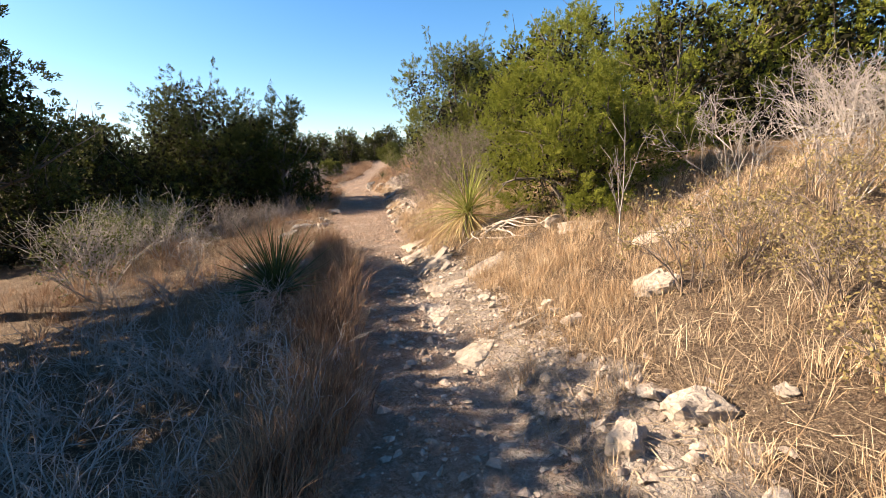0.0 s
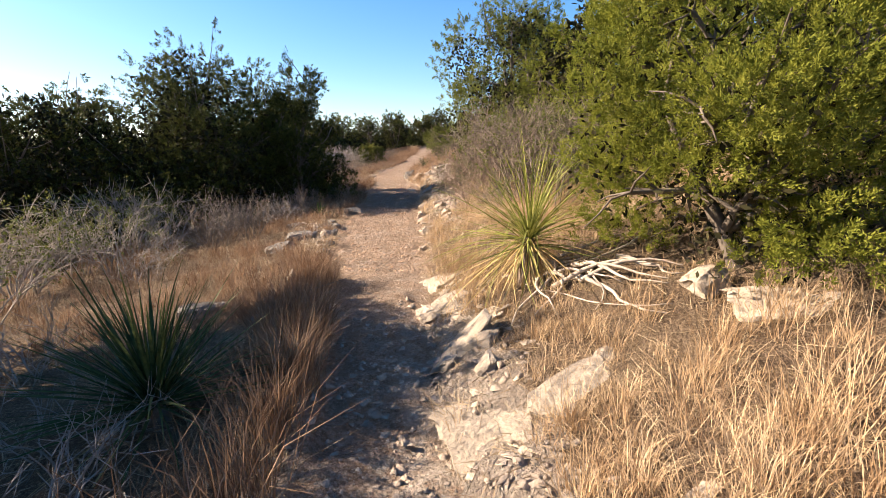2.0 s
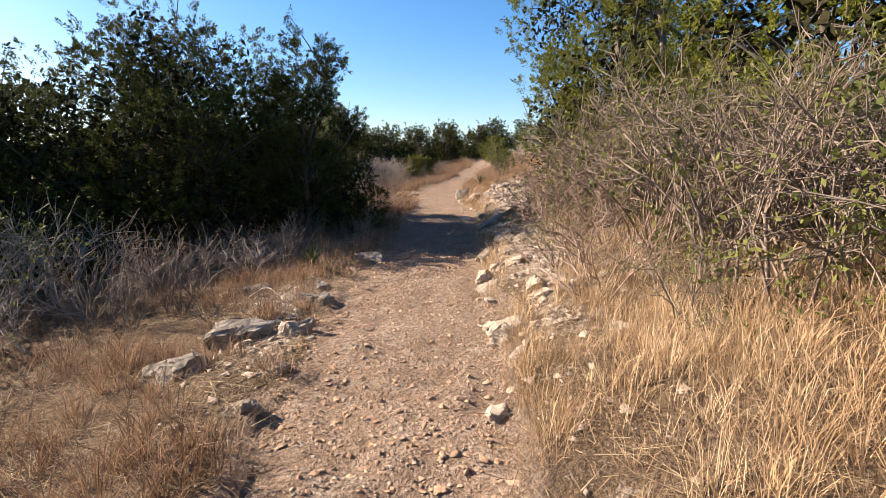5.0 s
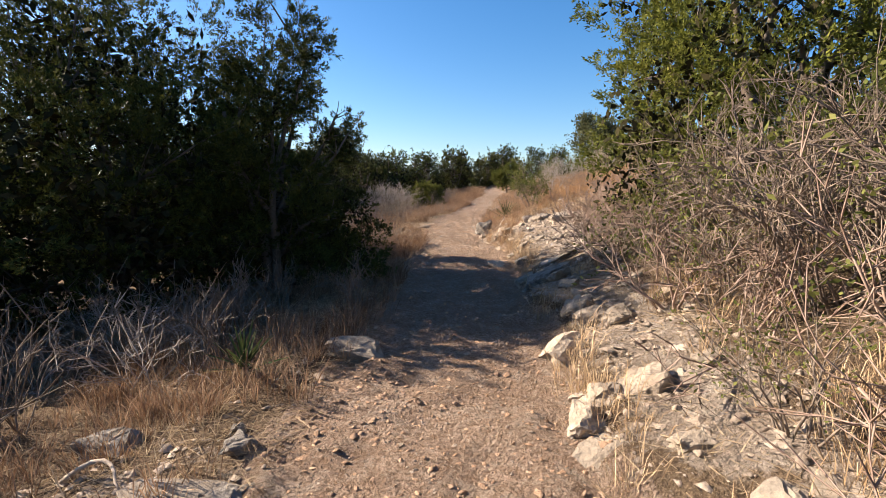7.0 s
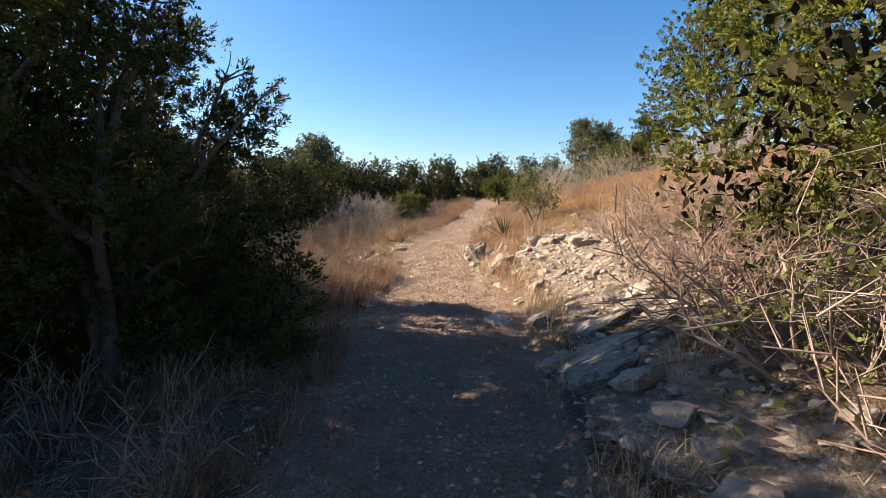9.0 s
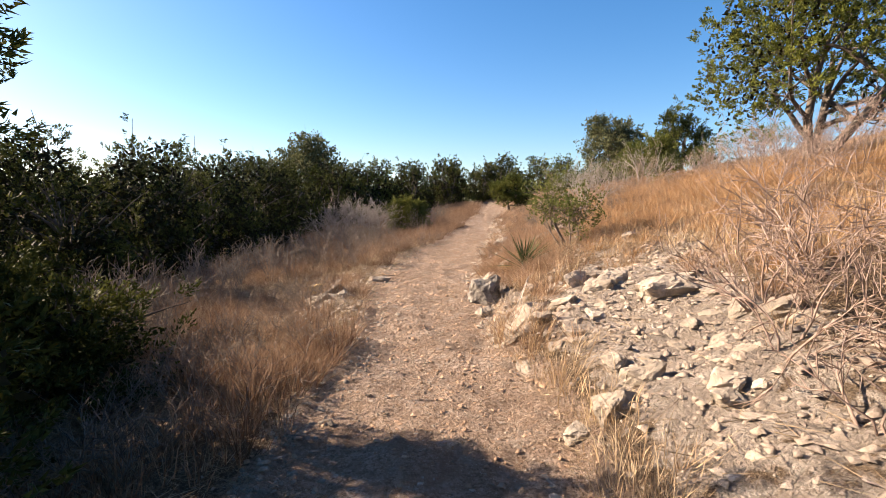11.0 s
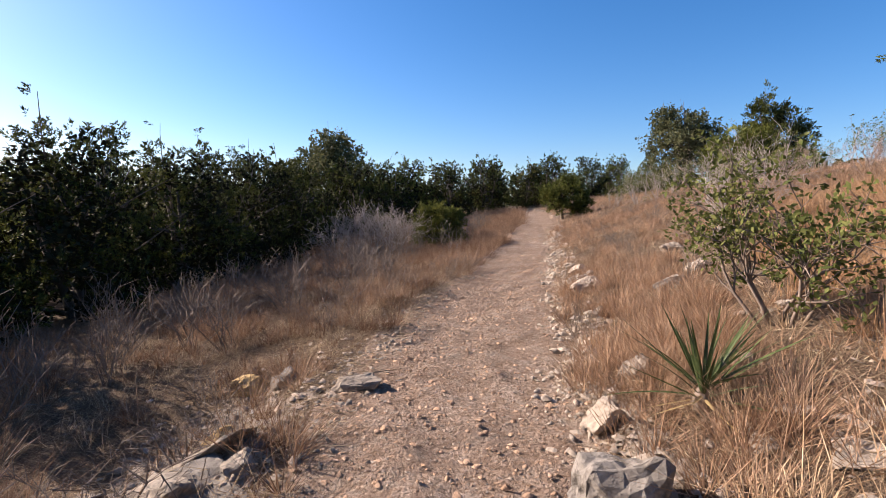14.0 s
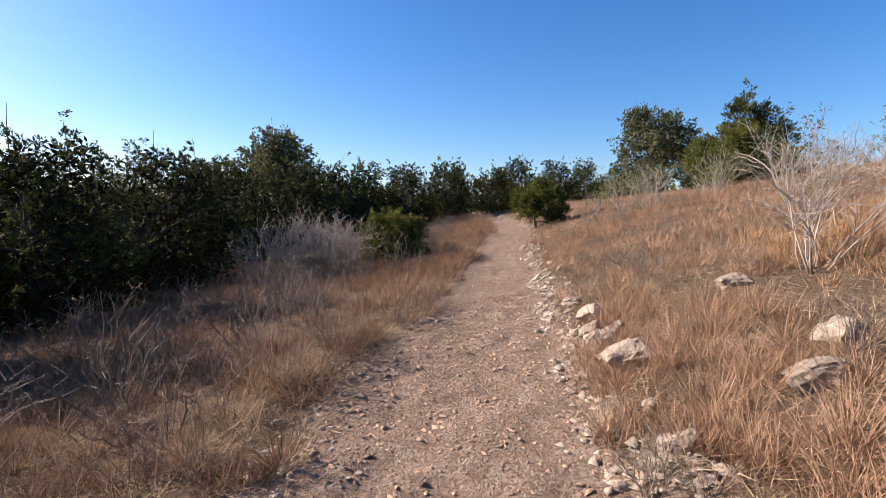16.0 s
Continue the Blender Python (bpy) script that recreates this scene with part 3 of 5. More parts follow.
def plane_grass(xs, ys, rng, count, height, width, spread, lean, plain=False):
    """Grass tufts with `count` blades each, as one set of bent blades."""
    n = len(xs) * count
    hs = np.repeat(height, count) * rng.uniform(0.45, 1.1, n)
    a, r = rng.uniform(0, 6.283, n), np.abs(rng.normal(0, 1, n))
    bx, by = np.repeat(xs, count) + spread * r * np.cos(a), np.repeat(ys, count) + spread * r * np.sin(a)
    bz = ground(bx, by) - 0.015
    out = np.stack([np.cos(a), np.sin(a)], 1) * (lean * hs * rng.uniform(0.1, 1.2, n))[:, None] + rng.normal(0, 0.20, (n, 2)) * hs[:, None]
    b = np.stack([bx, by, bz], 1)
    m = b + np.concatenate([out * 0.38, (hs * 0.58)[:, None]], 1)
    t = b + np.concatenate([out * 1.1, (hs * (1 - 0.18 * np.minimum(np.linalg.norm(out, axis=1) / hs, 1.5)))[:, None]], 1)
    s = rng.uniform(0, 6.283, n)
    w = np.stack([np.cos(s), np.sin(s), 0 * s], 1) * (width * rng.uniform(0.6, 1.2, n))[:, None] * 0.5
    if plain:
        return np.stack([b - w, b + w, t], 1).reshape(-1, 3), np.arange(n * 3).reshape(-1, 3)
    v = np.stack([b - w, b + w, m - w * 0.8, m + w * 0.8, t], 1).reshape(-1, 3)
    k = np.arange(n)[:, None] * 5
    f = np.concatenate([k + np.array([[0, 1, 3]]), k + np.array([[0, 3, 2]]), k + np.array([[2, 3, 4]])])
    return v, f


# ---- the ground: one sheet to the horizon ----
def build_ground():
    near = np.concatenate([np.arange(-3.2, -1.3, 0.12), np.arange(-1.3, 1.6, 0.055), np.arange(1.6, 4.0, 0.12)])
    grow = [0.0]
    while grow[-1] < 900:
        grow.append(grow[-1] + min(0.15 + grow[-1] * 0.11, 60))
    us = np.concatenate([-3.2 - np.array(grow[1:])[::-1], near, near[-1] + np.array(grow[1:])])
    ys = np.concatenate([-3.0 - np.array(grow[1:])[::-1], np.concatenate([np.arange(-3.0, 0.8, 0.3), np.arange(0.8, 28, 0.075), np.arange(28, 31, 0.15)]), 31 + np.array(grow)])
    cx = np.interp(ys, FINE_Y, CX)
    x = us[None, :] + cx[:, None]
    y = np.repeat(ys[:, None], len(us), 1)
    z = ground(x, y)
    far = np.clip((np.hypot(x, y - 20) - 120) / 200, 0, 1)
    z = z * (1 - far) + far * (-2.0)
    v = np.stack([x, y, z], -1).reshape(-1, 3)
    r, c = y.shape
    i = (np.arange(r - 1)[:, None] * c + np.arange(c - 1)[None]).ravel()
    t = np.concatenate([np.stack([i, i + 1, i + c + 1], 1), np.stack([i, i + c + 1, i + c], 1)])
    me = tri_mesh("ground", v, t, True)
    d = across(x, y)
    on = np.clip(1 - np.abs(d) / 0.25, 0, 1)
    for key, val in (("trail", on), ("rubble", rubble_at(x, y))):
        layer = me.attributes.new(key, "FLOAT", "POINT")
        layer.data.foreach_set("value", val.astype(np.float32).ravel())
    me.materials.append(GROUND)
    return tagged(new("ground", me), "dry stony hillside with a worn pinkish dirt trail", "ground", kind="structure")


build_ground()

# ---- trees, nearest and largest first ----
SHADE_J = "dark green juniper seen from its shaded side"
SUNNY_J = "sunlit olive-green juniper with branches to the ground"
T = tree_meshes
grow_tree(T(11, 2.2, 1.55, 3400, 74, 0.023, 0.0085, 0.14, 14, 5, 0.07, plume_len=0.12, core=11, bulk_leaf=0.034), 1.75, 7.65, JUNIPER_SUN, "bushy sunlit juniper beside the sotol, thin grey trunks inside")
grow_tree(T(12, 5.0, 3.2, 6200, 44, 0.042, 0.018, 0.05, 24, 12, 0.13, plume_len=0.18, core=26, bulk_leaf=0.045), -8.35, 17.35, JUNIPER_SHADED, "large dark juniper overhanging the slope, casting shade on the trail")
grow_tree(T(13, 4.15, 1.35, 2400, 44, 0.04, 0.017, 0.04, 14, 9, 0.09, plume_len=0.17, core=11, bulk_leaf=0.05), -5.75, 17.5, JUNIPER_SHADED, "small dark juniper with pointed tops beside a larger one")
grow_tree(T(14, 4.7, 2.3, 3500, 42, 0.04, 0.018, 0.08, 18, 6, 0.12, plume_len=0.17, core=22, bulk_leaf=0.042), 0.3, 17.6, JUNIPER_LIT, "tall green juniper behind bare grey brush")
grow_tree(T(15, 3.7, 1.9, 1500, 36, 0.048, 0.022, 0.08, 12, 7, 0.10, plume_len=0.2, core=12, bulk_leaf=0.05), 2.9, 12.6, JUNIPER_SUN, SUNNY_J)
grow_tree(T(16, 4.9, 3.1, 2000, 40, 0.05, 0.028, 0.26, 13, 5, 0.11, plume_len=0.18, core=10, bulk_leaf=0.036), 1.8, 28.5, JUNIPER_LIT, "open-crowned juniper with a bare trunk on the grassy slope")
# Slender tree added mainly for its shadow across the trail and bank.
grow_tree(T(19, 3.5, 0.85, 1000, 40, 0.042, 0.018, 0.05, 11, 7, 0.08, plume_len=0.18, core=8, bulk_leaf=0.05), -7.5, 19.5, JUNIPER_SHADED, "slender dark juniper placed to shade the trail")
grow_tree(T(17, 1.0, 1.05, 480, 36, 0.045, 0.022, 0.10, 8, 4, 0.05, plume_len=0.2, core=4), -7.0, 20.3, JUNIPER_SHADED, "low dark juniper sprawling beside the trail")
# Crowns raised to dapple the trail with shade; the second tree is unseen.
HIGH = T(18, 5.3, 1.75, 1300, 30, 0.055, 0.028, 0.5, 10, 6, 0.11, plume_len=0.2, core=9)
grow_tree(HIGH, -7.1, 7.7, JUNIPER_SHADED, "tall dark juniper with a bare lower trunk, placed to shade the trail")
grow_tree(HIGH, -7.9, 6.0, JUNIPER_SHADED, "tall dark juniper with a bare lower trunk, placed to shade the trail", turn=110, size=1.05)
MID = [T(31 + k, 4.2, 2.1, 1400, 22, 0.056, 0.03, 0.05, 18, 6, 0.11, plume_len=0.17, twigs=1, core=14) for k in range(3)]
# The first two trees stand unseen, placed to shade the trail's start.
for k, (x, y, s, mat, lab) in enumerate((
        (-7.3, 4.0, 1.3, JUNIPER_SHADED, SHADE_J), (-6.2, 2.6, 1.42, JUNIPER_SHADED, SHADE_J), (2.1, 14.8, 0.9, JUNIPER_SUN, SUNNY_J), (-11.0, 13.2, 0.98, JUNIPER_SHADED, SHADE_J),
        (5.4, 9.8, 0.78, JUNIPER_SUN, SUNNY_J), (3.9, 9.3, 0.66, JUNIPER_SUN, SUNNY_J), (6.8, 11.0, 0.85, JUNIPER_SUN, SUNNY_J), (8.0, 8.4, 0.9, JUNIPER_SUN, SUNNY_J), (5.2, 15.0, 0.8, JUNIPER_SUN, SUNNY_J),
        (-11.6, 21.2, 0.9, JUNIPER_SHADED, SHADE_J), (-11.6, 16.3, 1.1, JUNIPER_SHADED, SHADE_J), (-10.6, 15.0, 1.0, JUNIPER_SHADED, SHADE_J), (-13.8, 14.8, 1.0, JUNIPER_SHADED, SHADE_J),
        (-12.4, 24.2, 0.86, JUNIPER_SHADED, SHADE_J), (-13.0, 27.3, 0.93, JUNIPER_SHADED, SHADE_J), (-13.6, 30.4, 0.95, JUNIPER_SHADED, SHADE_J), (-14.2, 33.9, 0.96, JUNIPER_SHADED, SHADE_J))):
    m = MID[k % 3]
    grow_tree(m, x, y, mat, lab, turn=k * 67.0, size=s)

# woods below the trail and at its far end
FAR = [T(51 + k, 4.6, 2.4, 720, 14, 0.105, 0.068, 0.04, 15, 5, 0.12, plume_len=0.2, twigs=0, core=10) for k in range(4)]
rng = np.random.default_rng(5)
EDGE = ((-15.2, 37.6), (-15.6, 41.4), (-16.2, 45.4), (-15.6, 49.6), (-14.2, 53.4), (-12.2, 56.6), (-10.0, 59.0), (-7.8, 61.0), (-5.4, 63.5), (-3.0, 66.0), (-0.5, 69.0), (2.5, 71.0), (6.0, 70.0))
SECOND = ((-15.6, 22.2), (-16.4, 25.8), (-17.2, 29.4), (-18.0, 33.0), (-18.6, 36.8), (-19.0, 40.8), (-19.6, 44.6), (-19.2, 49.0), (-17.6, 53.8), (-15.8, 57.6), (-13.0, 61.5), (-9.6, 65.0), (-20.5, 56.5), (-22.5, 39.0), (-21.0, 31.0))
for k, (x, y) in enumerate(EDGE + SECOND):
    px, py = x + rng.normal(0, 0.4), y + rng.normal(0, 0.5)
    s = rng.uniform(0.84, 1.1) * (0.92 if y < 50 else 0.93)
    grow_tree(FAR[k % 4], px, py, JUNIPER_MID if k % 6 == 3 else JUNIPER_SHADED, "dark juniper in the dense woods below the trail", group="juniper woods", turn=rng.uniform(0, 360), size=s)
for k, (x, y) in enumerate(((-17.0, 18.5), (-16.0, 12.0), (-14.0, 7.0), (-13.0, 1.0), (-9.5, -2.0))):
    grow_tree(FAR[k % 4], x, y, JUNIPER_SHADED, "dark juniper in the dense woods below the trail", group="juniper woods", turn=k * 71.0, size=0.95)
def far_woods():
    rng = np.random.default_rng(66)
    n, per = 420, 34
    a = rng.uniform(-1.9, 1.1, n)
    r = rng.uniform(80, 170, n)
    cx, cy = r * np.sin(a) - 5, 10 + r * np.cos(a)
    cz = ground(cx, cy) * np.clip(1 - (r - 60) / 90, 0, 1) - 0.5
    h = rng.uniform(3.0, 5.5, n)
    base = np.repeat(np.stack([cx, cy, cz], 1), per, 0)
    base = base + rng.normal(0, 1, (n * per, 3)) * np.array([2.0, 2.0, 0.0])
    base[:, 2] += np.repeat(h, per) * rng.random(n * per) ** 0.7
    way = unit(rng.normal(size=base.shape) + np.array([0, 0, 0.5]))
    v, t = blades(base, way, rng.uniform(0.8, 1.7, n * per), rng.uniform(0.7, 1.3, n * per), rng, True)
    me = tri_mesh("far_woods", v, t)
    me.materials.append(JUNIPER_SHADED)
    return tagged(new("far_woods", me), "distant dark juniper woods beyond the ridge", "woods", kind="stuff")


far_woods()
OAK = T(71, 5.2, 2.6, 700, 22, 0.14, 0.085, 0.34, 10, 2, 0.16, oak=True, plume_len=0.5, bulk_leaf=0.04)
grow_tree(OAK, 0.0, 52.5, OAK_LEAF, "grey-green live oak with an open rounded crown on the ridge", "oak_tree")
grow_tree(OAK, -20.5, 48.5, OAK_LEAF, "pale live oak rising above the dark juniper woods", "oak_tree", turn=120, size=1.25)
RIDGE = T(72, 5.2, 2.3, 600, 30, 0.15, 0.06, 0.12, 10, 4, 0.13, plume_len=0.5)
grow_tree(RIDGE, 3.6, 49.0, JUNIPER_SHADED, "dense juniper beside the live oak on the ridge", turn=40, size=0.86)
YOUNG = T(73, 1.9, 1.25, 420, 30, 0.10, 0.04, 0.22, 7, 3, 0.06, plume_len=0.3)
grow_tree(YOUNG, -5.7, 42.2, JUNIPER_MID, "young round juniper on a short trunk where the trail ends")
LOW = T(74, 1.35, 1.0, 700, 34, 0.09, 0.024, 0.08, 6, 2, 0.04, plume_len=0.28)
grow_tree(LOW, -9.2, 36.0, JUNIPER_MID, "low yellow-green juniper bush among grey brush")
grow_tree(LOW, 1.2, 44.0, JUNIPER_MID, "low green juniper bush on the slope", turn=80, size=1.6)

# ---- brush ----
DEAD = [brush_meshes(101 + k, 1.0, 1.0, 8, 0.009, 3, 0.25, kids=2) for k in range(4)]
TALL = [brush_meshes(111 + k, 1.9, 0.8, 5, 0.0125, 4, 0.5, 0.2, kids=2) for k in range(3)]
TALL_LEAFY = [brush_meshes(121 + k, 1.8, 0.8, 9, 0.013, 3, 0.5, 0.2, leaves=1300, leaf=0.045, kids=2) for k in range(2)]
STALK = [brush_meshes(131 + k, 1.0, 0.55, 9, 0.006, 3, 0.9, 0.24, kids=1, thin=0.0034) for k in range(3)]
LEAFY = [brush_meshes(141 + k, 1.25, 0.9, 10, 0.010, 3, 0.45, 0.2, leaves=600, leaf=0.035, kids=2) for k in range(2)]
rng = np.random.default_rng(8)


def scatter(kinds, spots, wood_mat, label, leaf_mat=None, name="dead_brush", group="", lo=0.8, hi=1.2, jitter=0.2):
    for x, y in spots:
        plant_brush(kinds[rng.integers(len(kinds))], x + rng.normal(0, jitter), y + rng.normal(0, jitter), wood_mat, label, leaf_mat, name, "shrub", group, rng.uniform(0, 360), rng.uniform(lo, hi))


scatter(DEAD, [(-2.2, 2.4), (-1.5, 3.2), (-2.7, 3.4), (-3.4, 2.8), (-3.3, 4.2), (-2.3, 4.6), (-4.1, 3.7), (-4.2, 5.0), (-3.1, 5.6), (-1.6, 4.6), (-4.2, 6.3), (-3.5, 7.3), (-4.9, 7.6), (-1.3, 2.2), (-1.2, 3.9), (-2.0, 5.6), (-2.8, 6.3), (-1.9, 3.0), (-2.9, 2.2)],
        TWIG, "tangled low brush of dead grey-brown twigs beside the trail", group="dead brush in the shade", lo=0.65, hi=1.0)
scatter(LEAFY, [(-5.6, 8.4), (-6.4, 9.6), (-7.0, 11.0), (-8.0, 11.6), (-7.6, 12.8), (-6.6, 12.4), (-8.8, 12.8), (-7.4, 10.2), (-5.9, 10.9), (-8.4, 14.0), (-7.0, 13.8)], TWIG, "grey twiggy shrub with sparse olive leaves", SHRUB_LEAF, "twiggy_shrub", "grey shrubs on the slope", 1.15, 1.6)
scatter(DEAD, [(-5.2, 10.2), (-5.6, 11.8), (-5.8, 13.2), (-4.9, 14.2), (-5.6, 14.6), (-4.7, 15.2), (-6.5, 14.4), (-5.2, 15.8), (-6.8, 15.6)], TWIG, "bare grey brush at the foot of dark junipers", group="grey brush", lo=0.8, hi=1.1)
scatter(TALL, [(0.6, 12.6), (0.3, 13.9), (0.0, 15.2), (0.9, 14.6), (1.5, 13.4), (-0.3, 16.4), (0.5, 16.2), (1.6, 11.4), (0.9, 12.2), (-0.2, 13.3), (0.2, 14.6), (1.2, 15.6), (0.5, 11.2), (-0.1, 15.9)], TWIG_DARK, "tall bare brown-grey brush with forked crooked branches", group="bare brush on the bank", lo=0.85, hi=1.15)
scatter(TALL, [(0.5, 13.2), (0.8, 15.2), (0.0, 16.8), (1.2, 12.4), (0.1, 12.6), (0.4, 14.2), (-0.1, 14.9), (0.3, 15.7), (0.7, 11.8), (1.3, 14.2)], TWIG_DARK, "tall dark bare brush with crooked branches", group="bare brush on the bank", lo=0.8, hi=1.0)
scatter(TALL_LEAFY, [(0.9, 10.6), (0.0, 14.6), (-0.6, 17.2), (0.2, 17.4), (0.6, 13.2), (-0.3, 15.6)], TWIG_BROWN, "tall grey brush with sparse dull green leaves", SHRUB_LEAF, "leafy_brush", "bare brush on the bank", 0.9, 1.15)
scatter(DEAD, [(-0.9, 18.4), (-0.8, 19.4), (-0.4, 20.2), (-1.1, 20.6), (0.2, 20.6), (-0.7, 21.6), (0.3, 21.9), (-0.8, 17.6), (-0.7, 16.2), (-0.4, 15.2), (-0.2, 13.6), (-0.5, 14.2), (-1.2, 20.9), (-0.4, 18.9), (-0.9, 16.9), (-0.9, 15.4), (-0.6, 12.9), (0.0, 19.6), (-0.2, 21.0), (0.7, 21.3), (0.5, 20.0), (-1.0, 19.9)], TWIG_RED, "low bare brush of reddish-grey twigs over rubble", group="low brush over rubble", lo=0.9, hi=1.35)
scatter(DEAD, [(-1.6, 19.3), (-1.3, 19.8), (-1.75, 20.15), (-1.2, 20.5), (-1.5, 20.9), (-0.9, 20.2), (-0.8, 21.2), (-1.1, 19.2), (-1.0, 18.6), (-1.25, 18.2)], TWIG_RED, "low arching brush of reddish dead twigs on rubble", group="low brush over rubble", lo=0.75, hi=1.0, jitter=0.1)
scatter(DEAD, [(-5.2, 19.6), (-5.5, 20.2), (-5.1, 20.5), (-5.7, 19.2), (-5.3, 18.9), (-5.9, 20.6), (-5.6, 21.2), (-6.2, 21.6), (-5.9, 22.3), (-6.6, 22.6), (-6.3, 23.4), (-7.0, 24.2)], TWIG_BROWN, "low brown twiggy brush at the trail's edge", group="brown brush", lo=0.5, hi=0.75)
scatter(TALL, [(3.4, 5.2), (4.2, 6.2), (3.6, 4.2), (4.6, 4.8), (5.2, 6.6), (4.9, 7.6), (2.9, 5.3), (3.9, 5.6), (3.1, 4.7), (4.4, 7.0), (5.6, 5.6)], TWIG, "pale bare brush standing before junipers", group="pale brush upslope", lo=0.6, hi=0.8)
scatter(TALL_LEAFY, [(2.5, 3.1), (3.0, 3.8), (2.7, 2.4), (2.2, 3.6), (2.6, 4.3), (2.2, 2.7), (3.3, 4.6), (1.9, 4.4)], TWIG_DARK, "brown brush with dry yellowish leaves", DULL_LEAF, "leafy_brush", "", 0.42, 0.62)
stalk_spots = [(-6.9 - 0.12 * (y - 19) * 0.55 - rng.uniform(0, 3.0), y) for y in np.linspace(19.5, 42, 84)]
scatter(STALK, stalk_spots, TWIG_BROWN, "grey upright dead stalks rising from russet grass", group="dead stalks", lo=0.8, hi=1.35)
scatter(STALK, [(-4.6, 13.0), (-5.0, 13.7), (-4.4, 14.4), (-5.2, 14.7), (-4.6, 15.4), (-5.7, 15.2), (-5.6, 13.6), (-6.1, 14.4), (-4.9, 12.5), (-5.6, 12.6), (-6.3, 13.4), (-4.3, 15.9), (-5.2, 16.0), (-6.6, 15.2)],
        TWIG_BROWN, "clump of crooked grey-brown dead stalks in shade", group="pale stalks by the junipers", lo=0.95, hi=1.35)
scatter(STALK, [(-1.3, 2.6), (-1.0, 3.4), (-1.7, 3.6), (-2.4, 3.9), (-1.4, 4.6), (-2.0, 2.8), (-2.9, 4.6), (-3.4, 3.6), (-1.8, 5.4), (-2.6, 5.4)], TWIG, "clump of thin dead stalks beside the trail", group="dead stalks", lo=0.55, hi=0.85)
scatter(TALL, [(-10.2, 33.6), (-10.8, 34.6), (-10.4, 35.6), (-11.2, 33.2), (-11.4, 35.4), (-10.9, 36.6), (-11.8, 34.4), (-9.9, 34.8)], TWIG, "mound of bare grey brush at the wood's edge", group="grey brush mound", lo=0.9, hi=1.2)
scatter(DEAD, [(-6.6, 20.6), (-6.0, 19.6), (-6.9, 21.8), (-5.6, 18.4), (-6.4, 18.9)], TWIG_DARK, "dark twiggy shrub beside the trail", group="dark brush", lo=0.6, hi=0.8)
scatter(DEAD, [(-3.3, 27.6), (-2.6, 29.6), (-3.7, 31.2), (-2.1, 26.6), (-1.5, 28.2), (-4.2, 34.0), (-3.0, 33.0), (-1.9, 30.6), (-3.2, 36.0), (-0.6, 26.6)], TWIG_BROWN, "small dark twiggy shrub in bleached grass", group="small shrubs in grass", lo=0.35, hi=0.6)
scatter(STALK, [(-4.4 + 0.75 * (k % 5) + 0.3 * (k % 3), 26.2 + 0.62 * k) for k in range(22)], TWIG_BROWN, "thin brown dead stalks among bunchgrass", group="thin stalks in grass", lo=0.4, hi=0.65)
scatter(LEAFY, [(-0.85, 15.2), (-0.6, 15.9), (-0.9, 13.6), (-0.3, 12.2), (-0.7, 16.8)], TWIG_BROWN, "low bush with small green leaves under tall brush", SHRUB_LEAF, "leafy_bush", "leafy bushes on the bank", 0.55, 0.75)
scatter(TALL, [(0.4, 24.6), (-0.1, 26.0), (0.9, 25.6), (0.6, 27.0), (-0.3, 23.6)], TWIG_RED, "bare reddish-grey brush on the grassy slope", group="bare brush upslope", lo=0.6, hi=0.8)
scatter(DEAD, [(-6.6, 25.6), (-7.2, 26.2), (-6.9, 27.0), (-7.6, 27.6), (-6.7, 28.2), (-7.4, 28.8), (-7.9, 26.6), (-6.4, 29.4), (-7.1, 30.2)], TWIG_DARK, "dark twiggy brush standing in russet grass", group="dark brush", lo=0.55, hi=0.85)
plant_brush(brush_meshes(151, 1.5, 0.85, 6, 0.018, 3, 0.5, 0.25, leaves=3000, leaf=0.048), -2.82, 24.95, TWIG_DARK, "forked shrub with small olive-green leaves above the rubble", SHRUB_LEAF, "forked_shrub", size=0.95)
plant_brush(brush_meshes(152, 2.0, 0.95, 13, 0.010, 3, 0.55, 0.2), -2.5, 28.8, TWIG, "pale leafless shrub with upright branches in grass", None, "bare_shrub", size=0.8)
scatter(TALL_LEAFY, [(-0.4, 34.5), (-2.8, 40.0), (-1.5, 43.0), (-0.5, 39.0)], TWIG, "greyish brush with thin green leaves on the slope", SHRUB_LEAF, "leafy_brush", "", 0.9, 1.2)
plant_brush(brush_meshes(153, 1.7, 0.18, 1, 0.0075, 3, 1.6, 0.08, kids=2, thin=0.003), 1.75, 5.7, TWIG, "thin pale leafless sapling with a forked top", None, "bare_sapling")

TANGLE = [brush_meshes(161 + k, 1.05, 1.35, 8, 0.0085, 3, 0.12, 0.3, kids=2, thin=0.005) for k in range(3)]
scatter(TANGLE, [(-1.15, 2.9), (-1.75, 2.5), (-1.5, 3.5), (-2.2, 3.2), (-2.7, 2.8), (-2.5, 4.1), (-3.2, 3.7), (-1.7, 4.3), (-3.0, 5.0), (-2.2, 5.1), (-3.8, 4.6), (-1.35, 5.3)], TWIG, "sprawling tangle of crooked dead grey branches in shade", group="dead brush in the shade", lo=0.6, hi=0.9)
scatter(TANGLE, [(-5.1, 19.3), (-5.45, 19.9), (-5.2, 20.6), (-5.7, 21.0), (-6.1, 20.4), (-5.9, 21.8), (-6.5, 21.4), (-6.3, 22.4)], TWIG_DARK, "dark brown twiggy brush at the trail's edge", group="brown brush", lo=0.45, hi=0.7)

